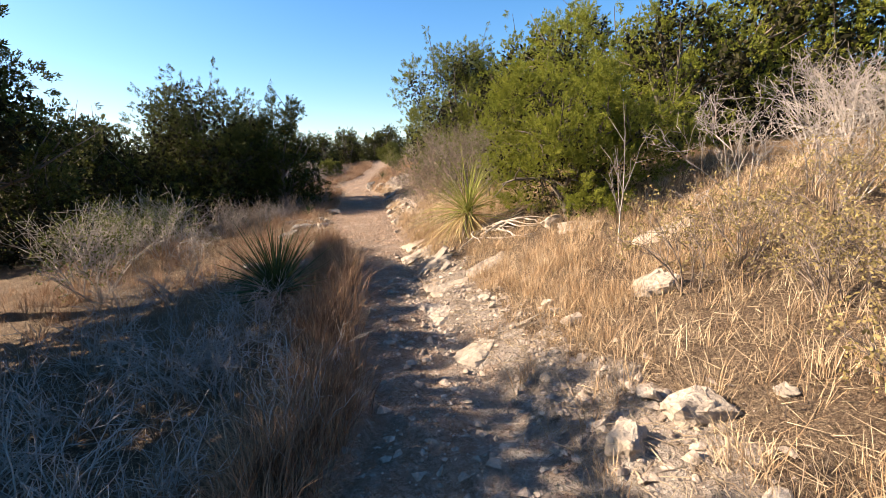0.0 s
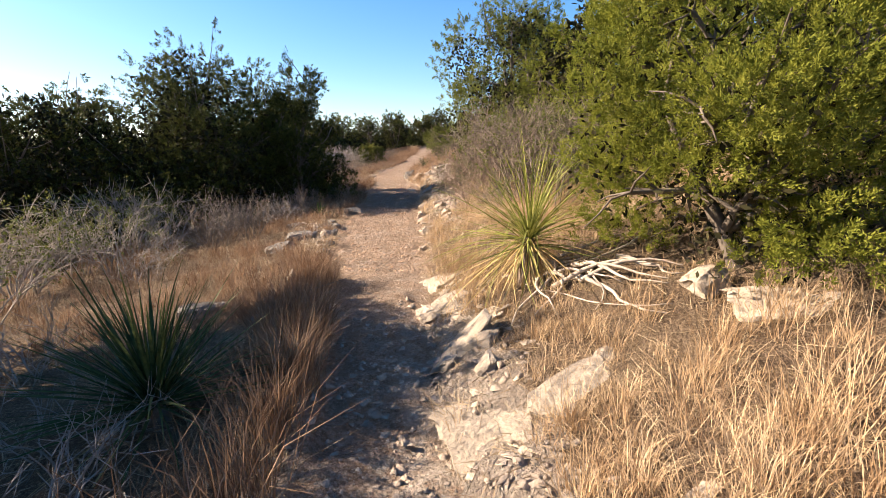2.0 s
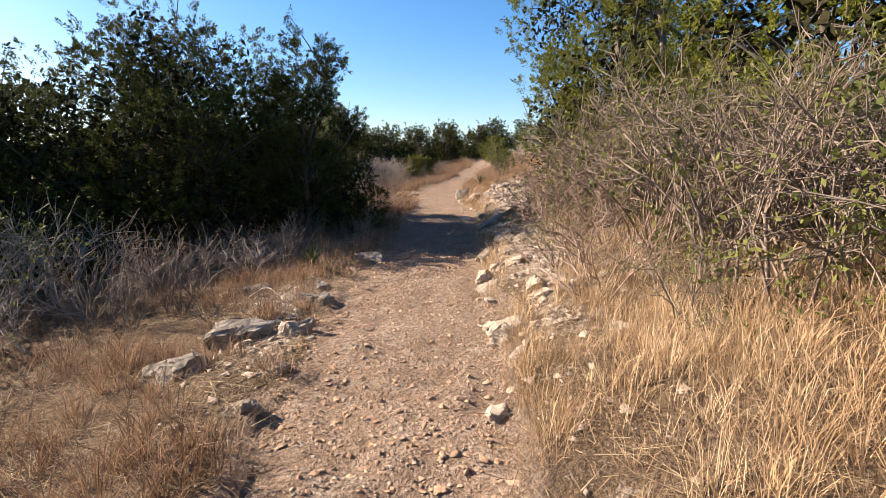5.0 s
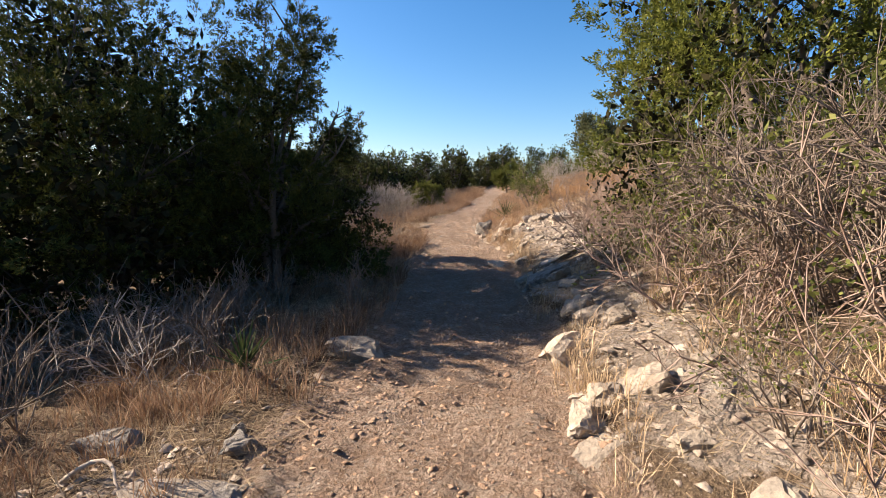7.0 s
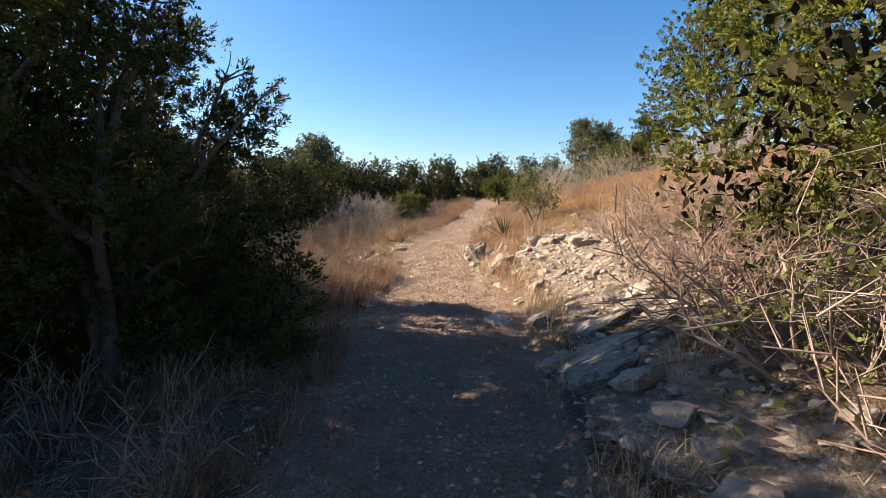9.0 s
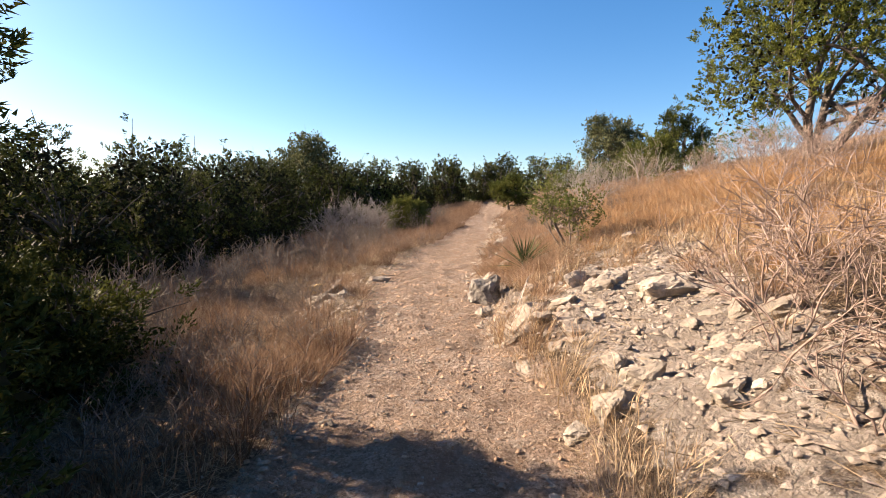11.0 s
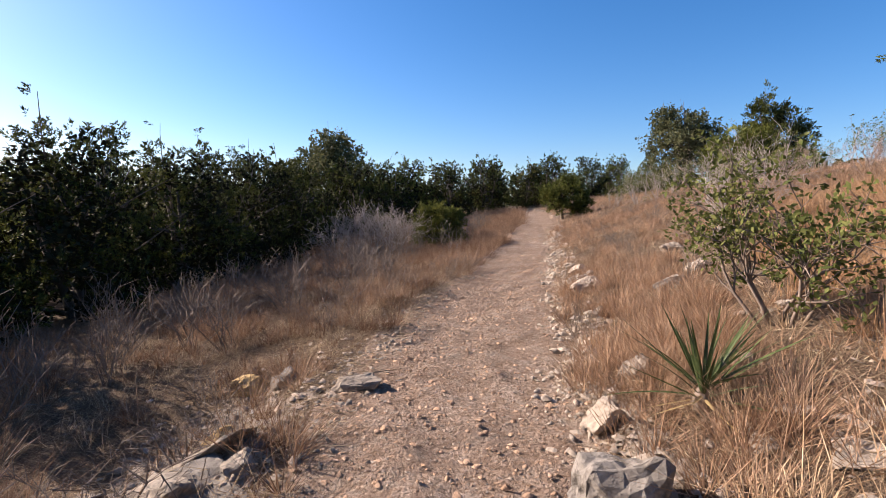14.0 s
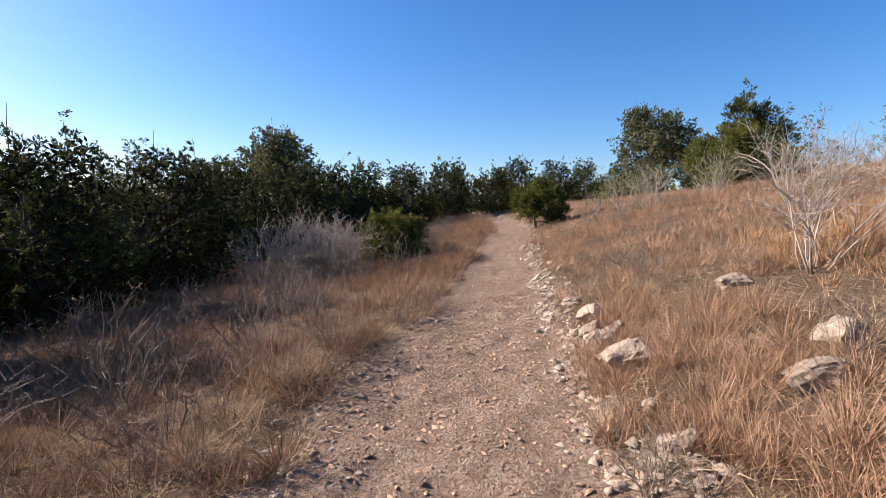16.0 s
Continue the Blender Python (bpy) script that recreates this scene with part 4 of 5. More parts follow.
scatter(TALL_LEAFY, [(0.3, 13.7), (0.8, 12.9), (0.1, 15.2), (0.9, 14.3), (0.3, 16.3), (1.3, 13.2), (0.7, 15.4), (0.4, 12.2), (1.1, 11.6)], TWIG_BROWN, "dense crooked brush with small dull green leaves", SHRUB_LEAF, "leafy_brush", "leafy brush on the bank", 0.95, 1.2)
scatter(TALL_LEAFY, [(-2.6, 38.0), (-1.2, 37.0), (0.6, 38.4), (1.8, 36.0), (3.2, 35.0), (-3.5, 41.5), (2.6, 40.5), (-2.0, 45.5), (4.4, 37.5), (0.2, 41.6)], TWIG, "grey-green brush on the grassy hillside", SHRUB_LEAF, "leafy_brush", "brush on the hillside", 0.6, 1.0)
scatter(TALL, [(-1.0, 31.5), (0.4, 30.5), (1.6, 31.8), (2.8, 30.4), (0.9, 33.6), (2.2, 34.0), (3.6, 32.4)], TWIG_RED, "bare reddish-grey brush on the grassy slope", group="bare brush upslope", lo=0.45, hi=0.7)

scatter(DEAD, [(-1.0, 18.2), (-0.6, 18.8), (-1.4, 18.8), (-0.3, 18.2), (-0.9, 19.3), (-0.2, 19.2), (-1.3, 17.8)], TWIG_RED, "low arching brush of reddish dead twigs on rubble", group="low brush over rubble", lo=0.8, hi=1.05, jitter=0.1)

# ---- sotol and yuccas ----
rosette("sotol", 0.33, 8.55, 3, 340, 1.04, 0.0098, SOTOL, SOTOL_DRY, "big sotol with yellow-green strap leaves and dry skirt", 0.36, -62, 88, -4, (0.12, 0.45, 0.85, 1.25))
rosette("yucca", -2.05, 6.65, 4, 230, 0.95, 0.015, YUCCA, SOTOL_DRY, "dark green yucca with stiff pointed leaves in shade", 0.12, -4, 86, -2, (0.05, 0.22, 0.45))
rosette("yucca", -3.45, 24.1, 6, 46, 0.58, 0.019, YUCCA, SOTOL_DRY, "small yucca with stiff dark green leaves in grass", 0.06, 0, 74, 8, (0.02, 0.18, 0.3))
rosette("yucca", -4.0, 14.3, 7, 30, 0.32, 0.018, YUCCA, SOTOL_DRY, "small green yucca tuft in russet grass", 0.05, 12, 84, 10, (0.05, 0.2))

# ---- fallen wood ----
def fallen(name, x, y, seed, count, reach, heading, label, r=0.022):
    rng = np.random.default_rng(seed)
    ob = thing(name, x, y, label, "branch", "", 0, 0)
    z0 = gz(x, y)
    for k in range(count):
        a = radians(heading + rng.uniform(-50, 50))
        length = reach * rng.uniform(0.55, 1.05)
        s, _ = polyline(rng, (rng.normal(0, 0.3), rng.normal(0, 0.3), 0.0), (math.cos(a), math.sin(a), 0.0), length, r * rng.uniform(0.35, 1.3), r * 0.25, 8, 0.27)
        flat = []
        for p, q, ra, rb in s:
            for e in (p, q):
                e[2] = 0
            flat.append((p.copy(), q.copy(), ra, rb))
        arch = rng.uniform(0.0, 0.12)
        full = []
        for i, (p, q, ra, rb) in enumerate(flat):
            t0, t1 = i / 8, (i + 1) / 8
            p[2] = gz(x + p[0], y + p[1]) - z0 + ra * 0.8 + arch * math.sin(math.pi * t0)
            q[2] = gz(x + q[0], y + q[1]) - z0 + rb * 0.8 + arch * math.sin(math.pi * t1)
            full.append((p, q, ra, rb))
        v, t = pipe([f[0] for f in full] + [full[-1][1]], [f[2] for f in full] + [full[-1][3]], 6)
        mesh_part("limb", tri_mesh("limb", v, t, True), DRIFTWOOD, ob)
    return ob


fallen("fallen_branch", 0.62, 8.3, 21, 18, 1.25, -44, "bleached dead branches sprawled below the sotol", 0.018)
fallen("fallen_stick", -3.7, 13.25, 22, 1, 0.8, 5, "single pale stick lying on rocks beside the trail", 0.02)

# ---- rocks ----
ROCKS = [rock_mesh(201 + k, 0.62) for k in range(6)]
SLABS = [rock_mesh(221 + k, 0.34) for k in range(4)]


def lay_rock(x, y, sx, sy, sz, turn, mat, label, flat=False, sink=0.4, seed=0, group=""):
    src = (SLABS if flat else ROCKS)[seed % (4 if flat else 6)]
    me = src.copy()
    me.materials.append(mat)
    ob = new("rock", me)
    h = 0.34 if flat else 0.62
    sink = max(sink, 0.62) if flat else sink
    e = 0.3 * max(sx, sy)
    up = Vector((gz(x - e, y) - gz(x + e, y), gz(x, y - e) - gz(x, y + e), 2 * e)).normalized()
    lean = Vector((0, 0, 1)).rotation_difference(up).to_matrix().to_4x4()
    ob.matrix_basis = Matrix.Translation((x, y, gz(x, y))) @ lean @ pose(0, 0, -sink * sz * h, 0, 0, turn) @ Matrix.Diagonal((sx, sy, sz, 1))
    return tagged(ob, label, "rock", group)


rng = np.random.default_rng(9)
# rock beside the trail that stays in view longest, and other single rocks
lay_rock(-3.88, 23.38, 0.52, 0.45, 0.75, 20, GREY_STONE, "rough dark grey rock pitted with lichen at the trail's edge", False, 0.18, seed=1)
lay_rock(-3.5, 14.95, 0.55, 0.4, 0.35, 10, LIMESTONE, "flat-topped pale rock beside the trail", seed=2)
lay_rock(-1.8, 15.25, 0.5, 0.45, 0.45, 40, PALE_STONE, "pale blocky rock on the bank", seed=3)
lay_rock(-1.35, 14.4, 0.45, 0.35, 0.35, 70, PALE_STONE, "pale rock half buried in the bank", seed=4)
lay_rock(-1.25, 12.5, 0.5, 0.42, 0.4, 110, PALE_STONE, "cream limestone block under a grass tuft", seed=5)
lay_rock(-2.6, 23.1, 0.45, 0.35, 0.38, 0, LIMESTONE, "tan angular rock on bare rubble", seed=0)
lay_rock(-2.4, 20.4, 0.36, 0.3, 0.32, 15, LIMESTONE, "pale angular rock on bare rubble", seed=1)
lay_rock(-1.9, 22.1, 0.5, 0.34, 0.4, 30, PALE_STONE, "long pale slab on the rubble slope", True, seed=2)
lay_rock(-3.1, 20.9, 0.5, 0.9, 0.7, -10, LIMESTONE, "long limestone ledge flush with the trail's edge", True, 0.85, seed=1)
lay_rock(-2.85, 19.7, 0.4, 0.5, 0.6, 25, LIMESTONE, "broken limestone ledge flush with the trail's edge", True, 0.85, seed=3)
lay_rock(-2.1, 17.9, 0.9, 0.6, 0.6, 10, LIMESTONE, "shaded limestone slab in the bank", True, seed=0)
lay_rock(-6.15, 23.3, 0.75, 0.4, 0.5, 25, LIMESTONE, "tilted grey slab in the gully beside the trail", True, seed=2)
lay_rock(-5.85, 22.95, 0.7, 0.5, 0.55, -30, GREY_STONE, "dark broken slab in the gully beside the trail", True, seed=3)
lay_rock(-6.95, 24.65, 0.34, 0.28, 0.42, 10, OCHRE_STONE, "small ochre-stained stone among grey rocks", seed=2)
lay_rock(-6.6, 24.7, 0.3, 0.25, 0.34, 60, GREY_STONE, "small grey stone among broken slabs", seed=4)
lay_rock(-5.75, 24.4, 0.4, 0.25, 0.25, 40, LIMESTONE, "grey stone half buried in grass", seed=5)
lay_rock(-3.45, 12.1, 0.62, 0.5, 0.6, 15, GREY_STONE, "large grey boulder in the grass verge", seed=0)
lay_rock(-3.0, 12.15, 0.36, 0.32, 0.42, 50, LIMESTONE, "angular rock at the verge", seed=1)
lay_rock(-3.45, 11.4, 0.6, 0.45, 0.45, -20, GREY_STONE, "flat grey rock at the verge", seed=3)
lay_rock(-3.3, 13.0, 0.7, 0.5, 0.45, 20, LIMESTONE, "broad tilted slab in the verge", True, seed=1)
lay_rock(-4.2, 13.4, 0.4, 0.3, 0.35, 10, GREY_STONE, "grey rock under dead stalks", seed=2)
lay_rock(-2.4, 9.65, 0.4, 0.3, 0.4, 30, LIMESTONE, "pale rock in russet grass", seed=4)
lay_rock(-2.1, 8.45, 0.75, 0.5, 0.42, 10, GREY_STONE, "large flat grey rock sunk in grass", seed=5)
lay_rock(-3.2, 8.8, 0.6, 0.5, 0.4, 45, GREY_STONE, "dark grey rock sunk in grass", seed=0)
lay_rock(-0.65, 9.5, 0.75, 0.6, 0.6, 10, PALE_STONE, "chalky white ledge at the trail's edge", True, seed=2)
lay_rock(-0.45, 8.6, 0.7, 0.8, 0.6, 60, LIMESTONE, "worn limestone ledge in the trail", True, seed=0)
lay_rock(0.1, 6.5, 0.75, 0.95, 0.7, 20, LIMESTONE, "worn limestone ledge in the trail", True, seed=3)
lay_rock(-0.05, 5.6, 0.55, 0.75, 0.6, -25, PALE_STONE, "broken limestone step in the trail", True, seed=1)
lay_rock(-0.2, 7.5, 0.6, 0.7, 0.6, 80, LIMESTONE, "worn limestone ledge in the trail", True, seed=2)
lay_rock(0.3, 4.6, 0.5, 0.55, 0.5, 5, LIMESTONE, "broken limestone step in the trail", True, seed=0)
lay_rock(1.45, 7.35, 0.4, 0.36, 0.42, 20, PALE_STONE, "pale rock under the juniper", seed=3)
lay_rock(1.7, 6.9, 0.75, 0.5, 0.5, -15, PALE_STONE, "pale slab under the juniper", True, seed=3)
lay_rock(0.62, 6.6, 0.75, 0.55, 0.6, 30, LIMESTONE, "low limestone slab in tan grass", True, seed=1)
lay_rock(2.3, 5.6, 0.9, 0.6, 0.5, 10, PALE_STONE, "pinkish pale ledge in tan grass", True, seed=1)
lay_rock(1.35, 3.15, 0.34, 0.3, 0.36, 10, PALE_STONE, "rounded pale rock among rubble", seed=2)
lay_rock(0.98, 3.0, 0.22, 0.18, 0.24, 40, PALE_STONE, "white broken stone among rubble", seed=4)
lay_rock(1.2, 3.4, 0.2, 0.18, 0.2, 75, PALE_STONE, "white broken stone among rubble", seed=0)
lay_rock(1.7, 4.6, 0.35, 0.3, 0.35, 15, PALE_STONE, "pale rock on the bank", seed=5)
lay_rock(-4.3, 28.3, 0.5, 0.4, 0.4, 20, LIMESTONE, "pale rock edging the trail", seed=1)
lay_rock(-4.35, 29.1, 0.4, 0.35, 0.4, 65, PALE_STONE, "pale rock edging the trail", seed=3)
lay_rock(-3.0, 27.2, 0.3, 0.22, 0.26, 35, PALE_STONE, "pale rock in bleached grass", seed=4)
lay_rock(-3.1, 28.9, 0.34, 0.26, 0.28, 5, LIMESTONE, "pale rock in bleached grass", seed=2)

lay_rock(-2.74, 22.8, 0.36, 0.3, 0.42, 15, PALE_STONE, "blocky pale rock standing on rubble", seed=3)
lay_rock(-2.42, 22.4, 0.4, 0.3, 0.36, 70, PALE_STONE, "pale rock with a dark undercut on rubble", seed=5)
lay_rock(-2.05, 21.8, 0.55, 0.4, 0.42, 20, PALE_STONE, "long whitish boulder on the rubble slope", seed=2)
lay_rock(-2.95, 21.97, 0.42, 0.28, 0.3, 130, LIMESTONE, "tan wedge of rock on rubble", seed=0)
lay_rock(-3.28, 21.6, 0.7, 0.5, 0.75, 75, PALE_STONE, "broad pinkish bedrock slab beside the trail", True, 0.7, seed=0)
lay_rock(-2.6, 21.5, 0.85, 0.6, 0.7, 15, PALE_STONE, "broad pinkish bedrock slab on the slope", True, 0.75, seed=3)
lay_rock(-3.78, 22.72, 0.22, 0.2, 0.3, 30, LIMESTONE, "small brown stone near the dark rock", seed=4)
lay_rock(-6.0, 22.9, 0.5, 0.36, 0.36, 10, LIMESTONE, "brown rock half buried in grass", seed=1)
lay_rock(-6.42, 23.8, 0.3, 0.26, 0.36, 50, OCHRE_STONE, "upright ochre-brown rock in the verge", seed=3)
lay_rock(-1.62, 15.75, 0.36, 0.32, 0.4, 10, LIMESTONE, "squarish rock on the shaded bank", seed=2)
lay_rock(-1.7, 16.1, 0.34, 0.3, 0.36, 55, LIMESTONE, "squarish rock on the shaded bank", seed=4)
lay_rock(-2.1, 17.4, 0.6, 0.35, 0.4, 5, GREY_STONE, "dark ledge on the shaded bank", seed=5)
lay_rock(-2.47, 18.9, 0.36, 0.34, 0.4, 20, GREY_STONE, "dark rounded rock on shaded rubble", seed=0)
lay_rock(-2.85, 19.15, 0.5, 0.45, 0.55, 60, PALE_STONE, "whitish ledge at the trail's edge", True, 0.65, seed=1)
lay_rock(-2.1, 18.5, 0.9, 0.55, 0.7, 10, LIMESTONE, "broad flat slab on shaded rubble", True, 0.65, seed=2)
lay_rock(-4.2, 27.5, 0.45, 0.34, 0.42, 15, PALE_STONE, "pale rock at the trail's edge", seed=2)
lay_rock(-4.32, 28.0, 0.32, 0.28, 0.4, 75, LIMESTONE, "upright rock at the trail's edge", seed=5)
lay_rock(-3.3, 26.7, 0.45, 0.28, 0.3, 5, LIMESTONE, "tan rock in brown grass", seed=3)


def scatter_rocks(count, x_of, y_lo, y_hi, lo, hi, mats, label, group):
    for k in range(count):
        y = rng.uniform(y_lo, y_hi)
        cx, cw, _ = (float(a) for a in trail(y))
        x = x_of(cx, cw)
        s = lo + (hi - lo) * rng.random() ** 2
        lay_rock(x, y, s * rng.uniform(0.8, 1.4), s, s * rng.uniform(0.6, 1.1), rng.uniform(0, 360), mats[rng.integers(len(mats))], label, rng.random() < 0.35, 0.3, int(rng.integers(12)), group)


scatter_rocks(48, lambda c, w: c + w + abs(rng.normal(0.7, 0.8)), 17.5, 25.5, 0.10, 0.32, (PALE_STONE, LIMESTONE, PALE_STONE), "loose limestone rubble on the bare slope", "rubble on the slope")
scatter_rocks(34, lambda c, w: c + w + abs(rng.normal(1.1, 0.6)), 19.5, 24.3, 0.14, 0.32, (PALE_STONE, LIMESTONE, LIMESTONE), "tan limestone block on the bare slope", "rubble on the slope")
scatter_rocks(52, lambda c, w: c + w + abs(rng.normal(0.4, 0.5)), 11.0, 18.5, 0.09, 0.30, (PALE_STONE, LIMESTONE), "loose limestone stone on the bank", "stones on the bank")
scatter_rocks(72, lambda c, w: c + w + rng.normal(0.22, 0.12), 25.5, 39.0, 0.07, 0.26, (LIMESTONE, LIMESTONE, PALE_STONE), "stone lining the trail", "stones lining the trail")
scatter_rocks(12, lambda c, w: c - w - abs(rng.normal(0.6, 0.4)), 22.2, 24.6, 0.08, 0.24, (GREY_STONE, LIMESTONE), "broken stone in the gully", "stones in the gully")
scatter_rocks(14, lambda c, w: c - w - abs(rng.normal(0.2, 0.3)), 10.8, 13.6, 0.10, 0.26, (LIMESTONE, GREY_STONE), "stone at the verge", "stones at the verge")
scatter_rocks(26, lambda c, w: c + w + abs(rng.normal(0.3, 0.35)), 2.2, 9.5, 0.09, 0.24, (PALE_STONE, LIMESTONE, PALE_STONE), "loose limestone stone beside the trail", "stones beside the trail")
scatter_rocks(10, lambda c, w: c - w - abs(rng.normal(0.1, 0.2)), 3.0, 9.5, 0.08, 0.2, (LIMESTONE, GREY_STONE), "small stone beside the trail", "stones beside the trail")


def clump(x, y, seed, size=1.2):
    return 0.5 + 0.5 * fuzz(x, y, size, seed, 2)


def gravel(name, count, seed, lo, hi, place, label, power=4.2, mat=None):
    rng = np.random.default_rng(seed)
    x, y = place(rng, count)
    size = lo + (hi - lo) * rng.random(len(x)) ** power
    z = ground(x, y)
    octa = np.array([(1, 0, 0), (-1, 0, 0), (0, 1, 0), (0, -1, 0), (0, 0, 1), (0, 0, -1)], float)
    f = np.array([(0, 2, 4), (2, 1, 4), (1, 3, 4), (3, 0, 4), (2, 0, 5)])
    v = octa[None] * rng.uniform(0.55, 1.25, (len(x), 6, 1)) + rng.normal(0, 0.22, (len(x), 6, 3))
    a = rng.uniform(0, 6.283, len(x))
    c, s = np.cos(a)[:, None], np.sin(a)[:, None]
    v = v * rng.uniform(0.5, 1.2, (len(x), 1, 3))
    v = np.stack([v[..., 0] * c - v[..., 1] * s, v[..., 0] * s + v[..., 1] * c, v[..., 2] * 0.62], -1) * size[:, None, None] * 0.5
    v += np.stack([x, y, z + size * 0.03], -1)[:, None]
    t = (np.arange(len(x))[:, None, None] * 6 + f[None]).reshape(-1, 3)
    me = tri_mesh(name, v.reshape(-1, 3), t)
    me.materials.append(mat or GRAVEL)
    return tagged(new(name, me), label, "gravel", kind="stuff")


def on_trail(rng, n):
    y = np.concatenate([rng.uniform(0.5, 11, n // 2), rng.uniform(11, 34, n - n // 2)])
    cx, cw, _ = trail(y)
    return cx + rng.normal(0, 0.75, n) * cw, y


def on_rubble(rng, n):
    x, y = rng.uniform(-8, 3, n * 14), rng.uniform(1, 40, n * 14)
    ok = (rubble_at(x, y) > rng.random(n * 14) * 0.9 + 0.12) & ((across(x, y) != 0) | (y < 10.5))
    return x[ok][: int(n * 0.9)], y[ok][: int(n * 0.9)]


gravel("trail_gravel", 19000, 61, 0.008, 0.034, on_trail, "loose pale gravel scattered over the dirt trail", 2.2)
def on_late_trail(rng, n):
    y = rng.uniform(10, 33, n)
    cx, cw, _ = trail(y)
    x = cx + rng.uniform(-1.15, 1.15, n) * cw
    ok = clump(x, y, 71, 0.7) > rng.random(n) * 0.9
    return x[ok], y[ok]


def on_right_edge(rng, n):
    y = rng.uniform(21.5, 39, n)
    cx, cw, _ = trail(y)
    x = cx + cw * (1 + 0.4 * fuzz(cx + cw, y, 1.3, 5)) + rng.normal(0.08, 0.10, n)
    return x, y


def on_left_edge(rng, n):
    y = rng.uniform(18.5, 30, n)
    cx, cw, _ = trail(y)
    x = cx - cw * (1 + 0.4 * fuzz(cx - cw, y, 1.3, 5)) - rng.normal(0.05, 0.17, n)
    return x, y


gravel("edge_stones", 2600, 64, 0.02, 0.13, on_right_edge, "small pale stones edging the trail", 2.6, PALE_STONE)
gravel("edge_gravel", 2600, 65, 0.012, 0.075, on_left_edge, "grey gravel along the lower edge of the trail", 2.6, LIMESTONE)
gravel("dirt_clods", 15000, 63, 0.018, 0.065, on_late_trail, "crusted brown dirt clods trodden into the trail", 2.6, CLOD)
gravel("limestone_rubble", 24000, 62, 0.012, 0.11, on_rubble, "broken limestone chips on the bare ground", 3.6)

# ---- grass ----
def grass(name, count, seed, x_lo, x_hi, y_lo, y_hi, keep, blade_count, h_lo, h_hi, width, spread, lean, mat, label, plain=False):
    rng = np.random.default_rng(seed)
    u, y = rng.uniform(x_lo, x_hi, count), rng.uniform(y_lo, y_hi, count)
    cx, _, _ = trail(y)
    x = cx + u
    d = across(x, y)
    ok = keep(x, y, d, rng.random(count)) & (np.abs(d) > 0.06) & (rubble_at(x, y) < 0.25 + 0.5 * rng.random(count))
    x, y = x[ok], y[ok]
    h = rng.uniform(h_lo, h_hi, len(x)) * (0.8 + 0.3 * fuzz(x, y, 1.5, 41))
    v, t = plane_grass(x, y, rng, blade_count, h, width, spread, lean, plain)
    me = tri_mesh(name, v, t)
    me.materials.append(mat)
    return tagged(new(name, me), label, "grass", kind="stuff")


def sparse(x, y, d):
    """How much grass the ground bears: little under the near brush and on the stony bank."""
    bank = np.exp(-(((y - 16.0) / 4.2) ** 4)) * np.clip(d / 0.4, 0, 1)
    brushy = np.exp(-((y / 7.2) ** 6)) * np.clip((-d - 0.45) / 0.4, 0, 1)
    under = np.exp(-(((y - 7.9) / 0.9) ** 2)) * np.exp(-(((x - 1.0) / 0.7) ** 2))
    slope = np.exp(-(((y - 20.5) / 2.6) ** 4)) * np.clip(d / 0.4, 0, 1)
    return 1 - np.clip(0.5 * bank + 0.85 * brushy + 0.8 * slope + under, 0, 0.92)


def tufted(x, y, seed):
    return np.clip(6.5 * clump(x, y, seed, 0.55) - 2.7, 0.03, 1)


grass("russet_bunchgrass", 8200, 81, -7.0, -0.3, 0.5, 22, lambda x, y, d, q: (d < 0) & (q < tufted(x, y, 51) * np.exp(d / 4.5) * sparse(x, y, d)), 19, 0.2, 0.55, 0.0056, 0.06, 0.8, GRASS_RED, "russet bunchgrass along the lower side of the trail")
grass("tall_russet_bunchgrass", 1500, 90, -1.15, -0.3, 1.5, 9.6, lambda x, y, d, q: (d < -0.02) & (d > -0.5) & (q < 0.1 + 0.75 * tufted(x, y, 59)), 30, 0.35, 0.72, 0.0052, 0.05, 0.45, GRASS_RED, "tall russet bunchgrass edging the shaded trail")
grass("blonde_bunchgrass", 6800, 82, 0.3, 5.5, 0.5, 12.5, lambda x, y, d, q: (d > 0) & (q < (0.35 + 0.8 * tufted(x, y, 52)) * np.exp(-d / 4.5) * sparse(x, y, d) * np.where((x > 1.5) & (y < 4.6), 0.25, 1.0)), 31, 0.14, 0.40, 0.0036, 0.075, 0.75, GRASS_TAN, "blonde bunchgrass on the bank above the trail")
grass("tan_bunchgrass", 5600, 87, 0.3, 7.5, 12.5, 24, lambda x, y, d, q: (d > 0) & (q < tufted(x, y, 52) * np.exp(-d / 5.5) * sparse(x, y, d)), 30, 0.16, 0.42, 0.0048, 0.085, 0.72, GRASS_TAN, "tan bunchgrass tufts on the stony bank")
grass("rose_bunchgrass", 4600, 88, 0.3, 7.5, 21, 38, lambda x, y, d, q: (d > 0) & (q < (0.12 + 0.8 * tufted(x, y, 57)) * np.exp(-d / 6.5)), 40, 0.16, 0.46, 0.0066, 0.05, 1.15, GRASS_ROSE, "pinkish-brown bunchgrass above the trail", True)
grass("verge_bunchgrass", 5200, 89, -7.5, -0.3, 20, 36, lambda x, y, d, q: (d < 0) & (q < (0.1 + 0.8 * tufted(x, y, 58)) * np.exp(d / 5.5)), 38, 0.18, 0.6, 0.007, 0.05, 0.95, GRASS_RED, "russet bunchgrass between trail and woods", True)
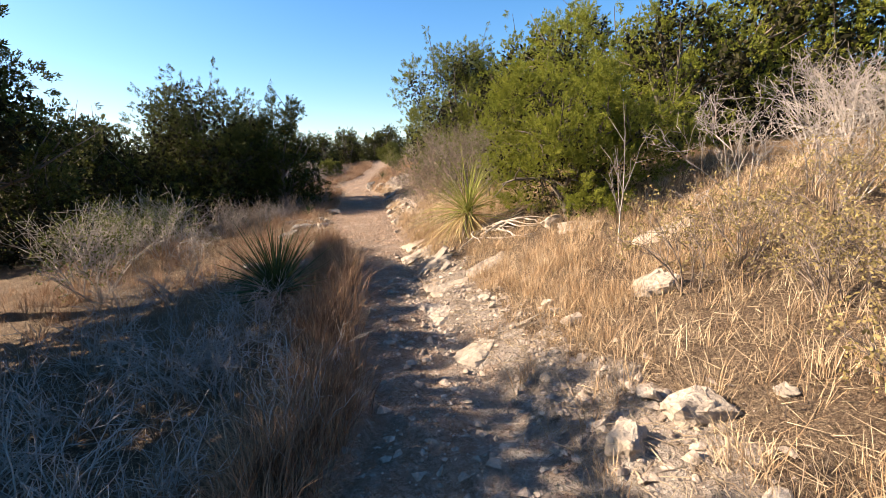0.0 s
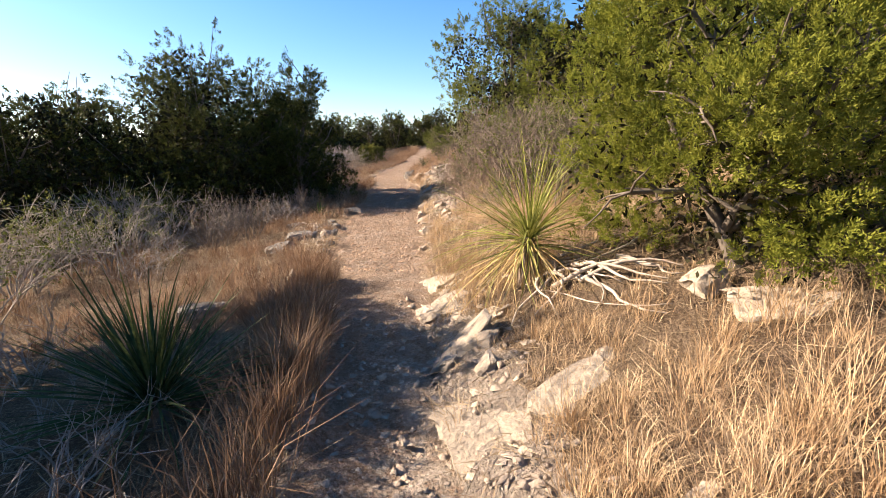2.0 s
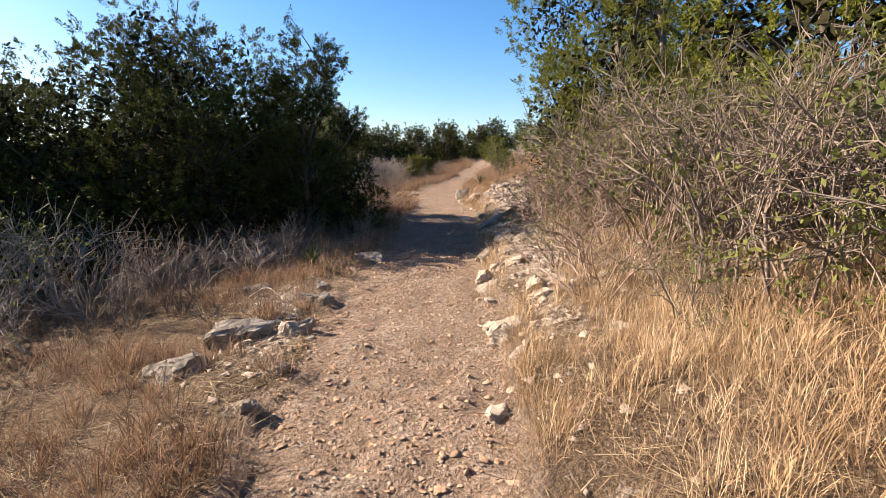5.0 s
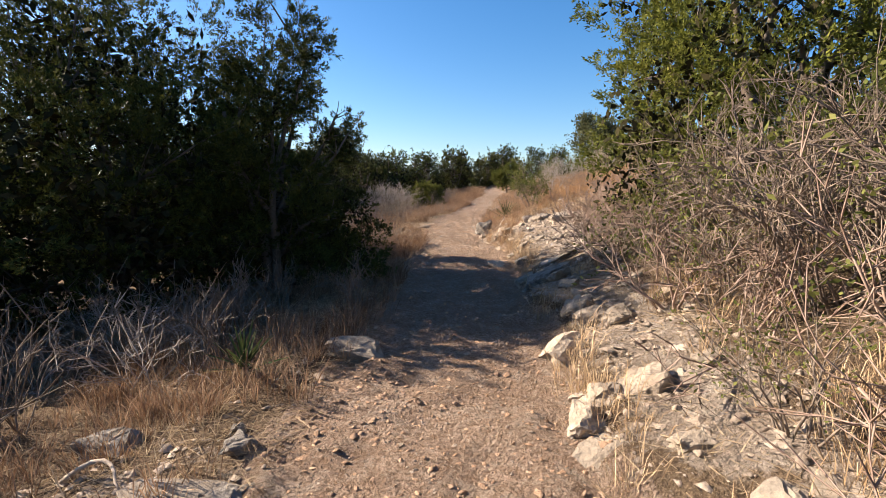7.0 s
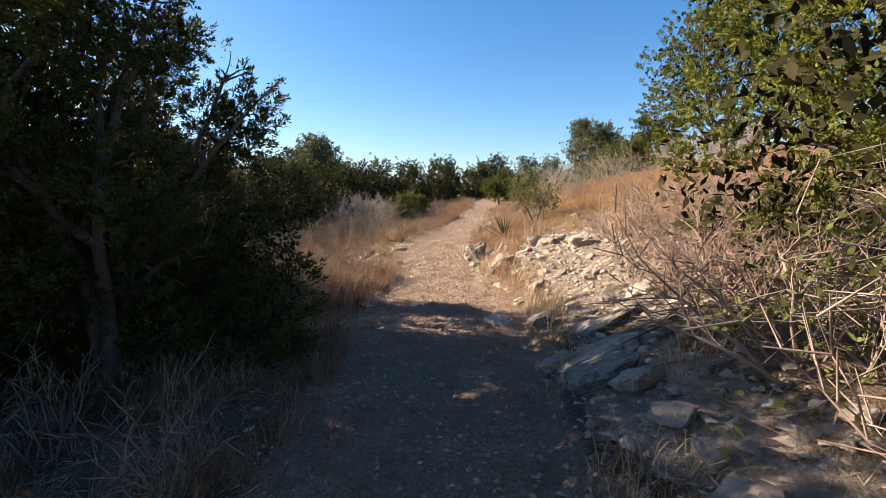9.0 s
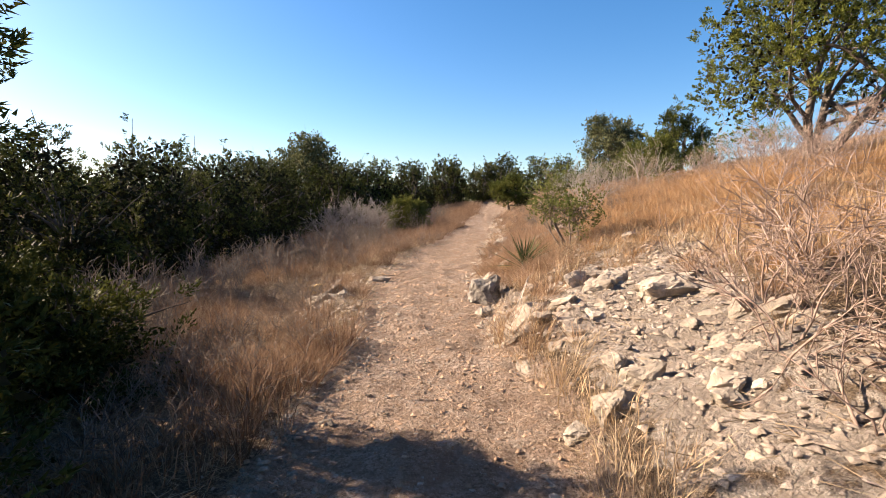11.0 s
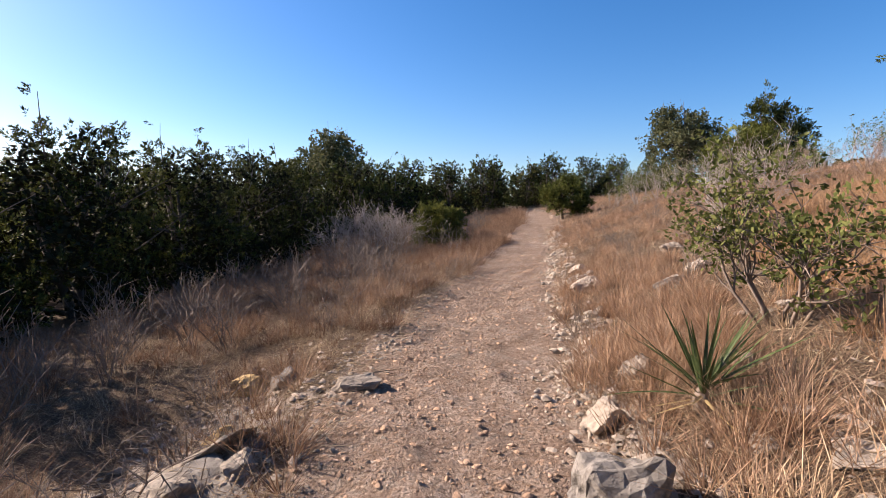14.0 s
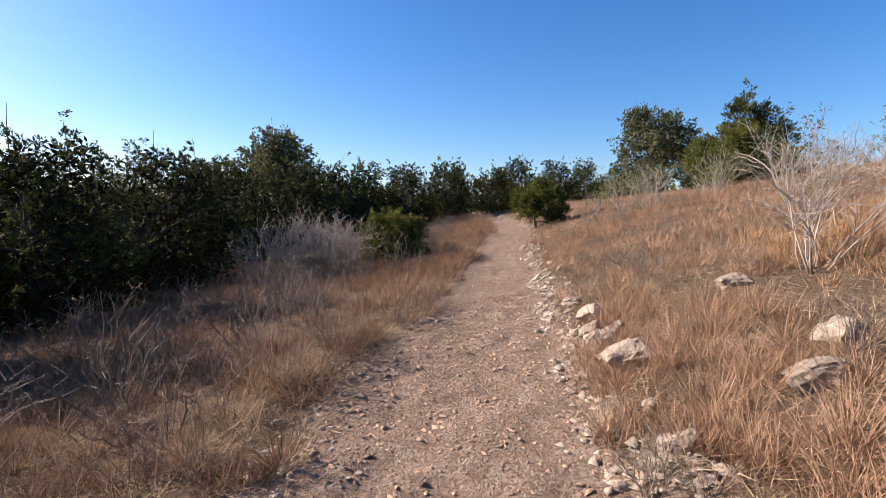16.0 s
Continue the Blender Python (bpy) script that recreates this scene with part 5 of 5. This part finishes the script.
grass("fringe_bunchgrass", 900, 91, 0.7, 2.4, 22.6, 29, lambda x, y, d, q: (d > 0.12) & (d < 1.2) & (q < 0.2 + 0.6 * tufted(x, y, 60)), 46, 0.22, 0.5, 0.006, 0.05, 1.0, GRASS_ROSE, "pinkish-brown tufts at the upper edge of the trail", True)
grass("orange_bunchgrass", 3600, 92, 1.6, 9.0, 21.5, 31, lambda x, y, d, q: (d > 1.2) & (x > -2.6 + 0.5 * np.clip(23 - y, 0, 3)) & (q < (0.25 + 0.8 * tufted(x, y, 63))), 30, 0.18, 0.42, 0.0085, 0.07, 0.9, GRASS_ORANGE, "dense orange-tan grass on the slope above the rubble", True)
grass("rubble_tufts", 260, 93, 0.9, 4.6, 18.5, 25.5, lambda x, y, d, q: (d > 0.2) & (q < 0.3 + 0.6 * tufted(x, y, 64)), 60, 0.14, 0.3, 0.0055, 0.07, 1.0, GRASS_TAN, "small tan grass tufts among broken limestone", True)
grass("straw_grass", 8000, 83, -5, 5, 0.5, 34, lambda x, y, d, q: q < 0.9 * clump(x, y, 53, 0.8) * sparse(x, y, d) ** 1.5, 18, 0.12, 0.36, 0.005, 0.08, 0.9, GRASS_PALE, "short pale straw grass between the clumps", True)
grass("hillside_grass", 5200, 84, -10, 24, 32, 64, lambda x, y, d, q: q < np.where(d > 0, 1.0, 0.5) * np.clip(0.2 + 1.4 * clump(x, y, 55, 1.2), 0, 1), 30, 0.2, 0.5, 0.011, 0.14, 1.0, GRASS_ROSE, "dry brownish grass covering the far hillside", True)
grass("verge_grass", 2400, 85, -9, -0.4, 32, 56, lambda x, y, d, q: d < 0, 26, 0.3, 0.6, 0.010, 0.1, 0.7, GRASS_RED, "russet grass along the far side of the trail", True)


def straw_litter(count, seed):
    rng = np.random.default_rng(seed)
    y = rng.uniform(0.5, 30, count)
    cx, cw, _ = trail(y)
    x = cx + rng.choice((-1, 1), count) * (cw + rng.exponential(1.6, count))
    ok = rng.random(count) < sparse(x, y, across(x, y)) + 0.12
    x, y = x[ok], y[ok]
    a, n = rng.uniform(0, 6.283, len(x)), len(x)
    way = unit(np.stack([np.cos(a), np.sin(a), rng.normal(0.12, 0.2, n)], 1))
    base = np.stack([x, y, ground(x, y) + 0.01], 1)
    v, t = blades(base, way, rng.uniform(0.08, 0.3, n), rng.uniform(0.003, 0.006, n), rng)
    me = tri_mesh("straw_litter", v, t)
    me.materials.append(GRASS_PALE)
    return tagged(new("straw_litter", me), "fallen straw and dead stems lying on the soil", "litter", kind="stuff")


straw_litter(48000, 86)
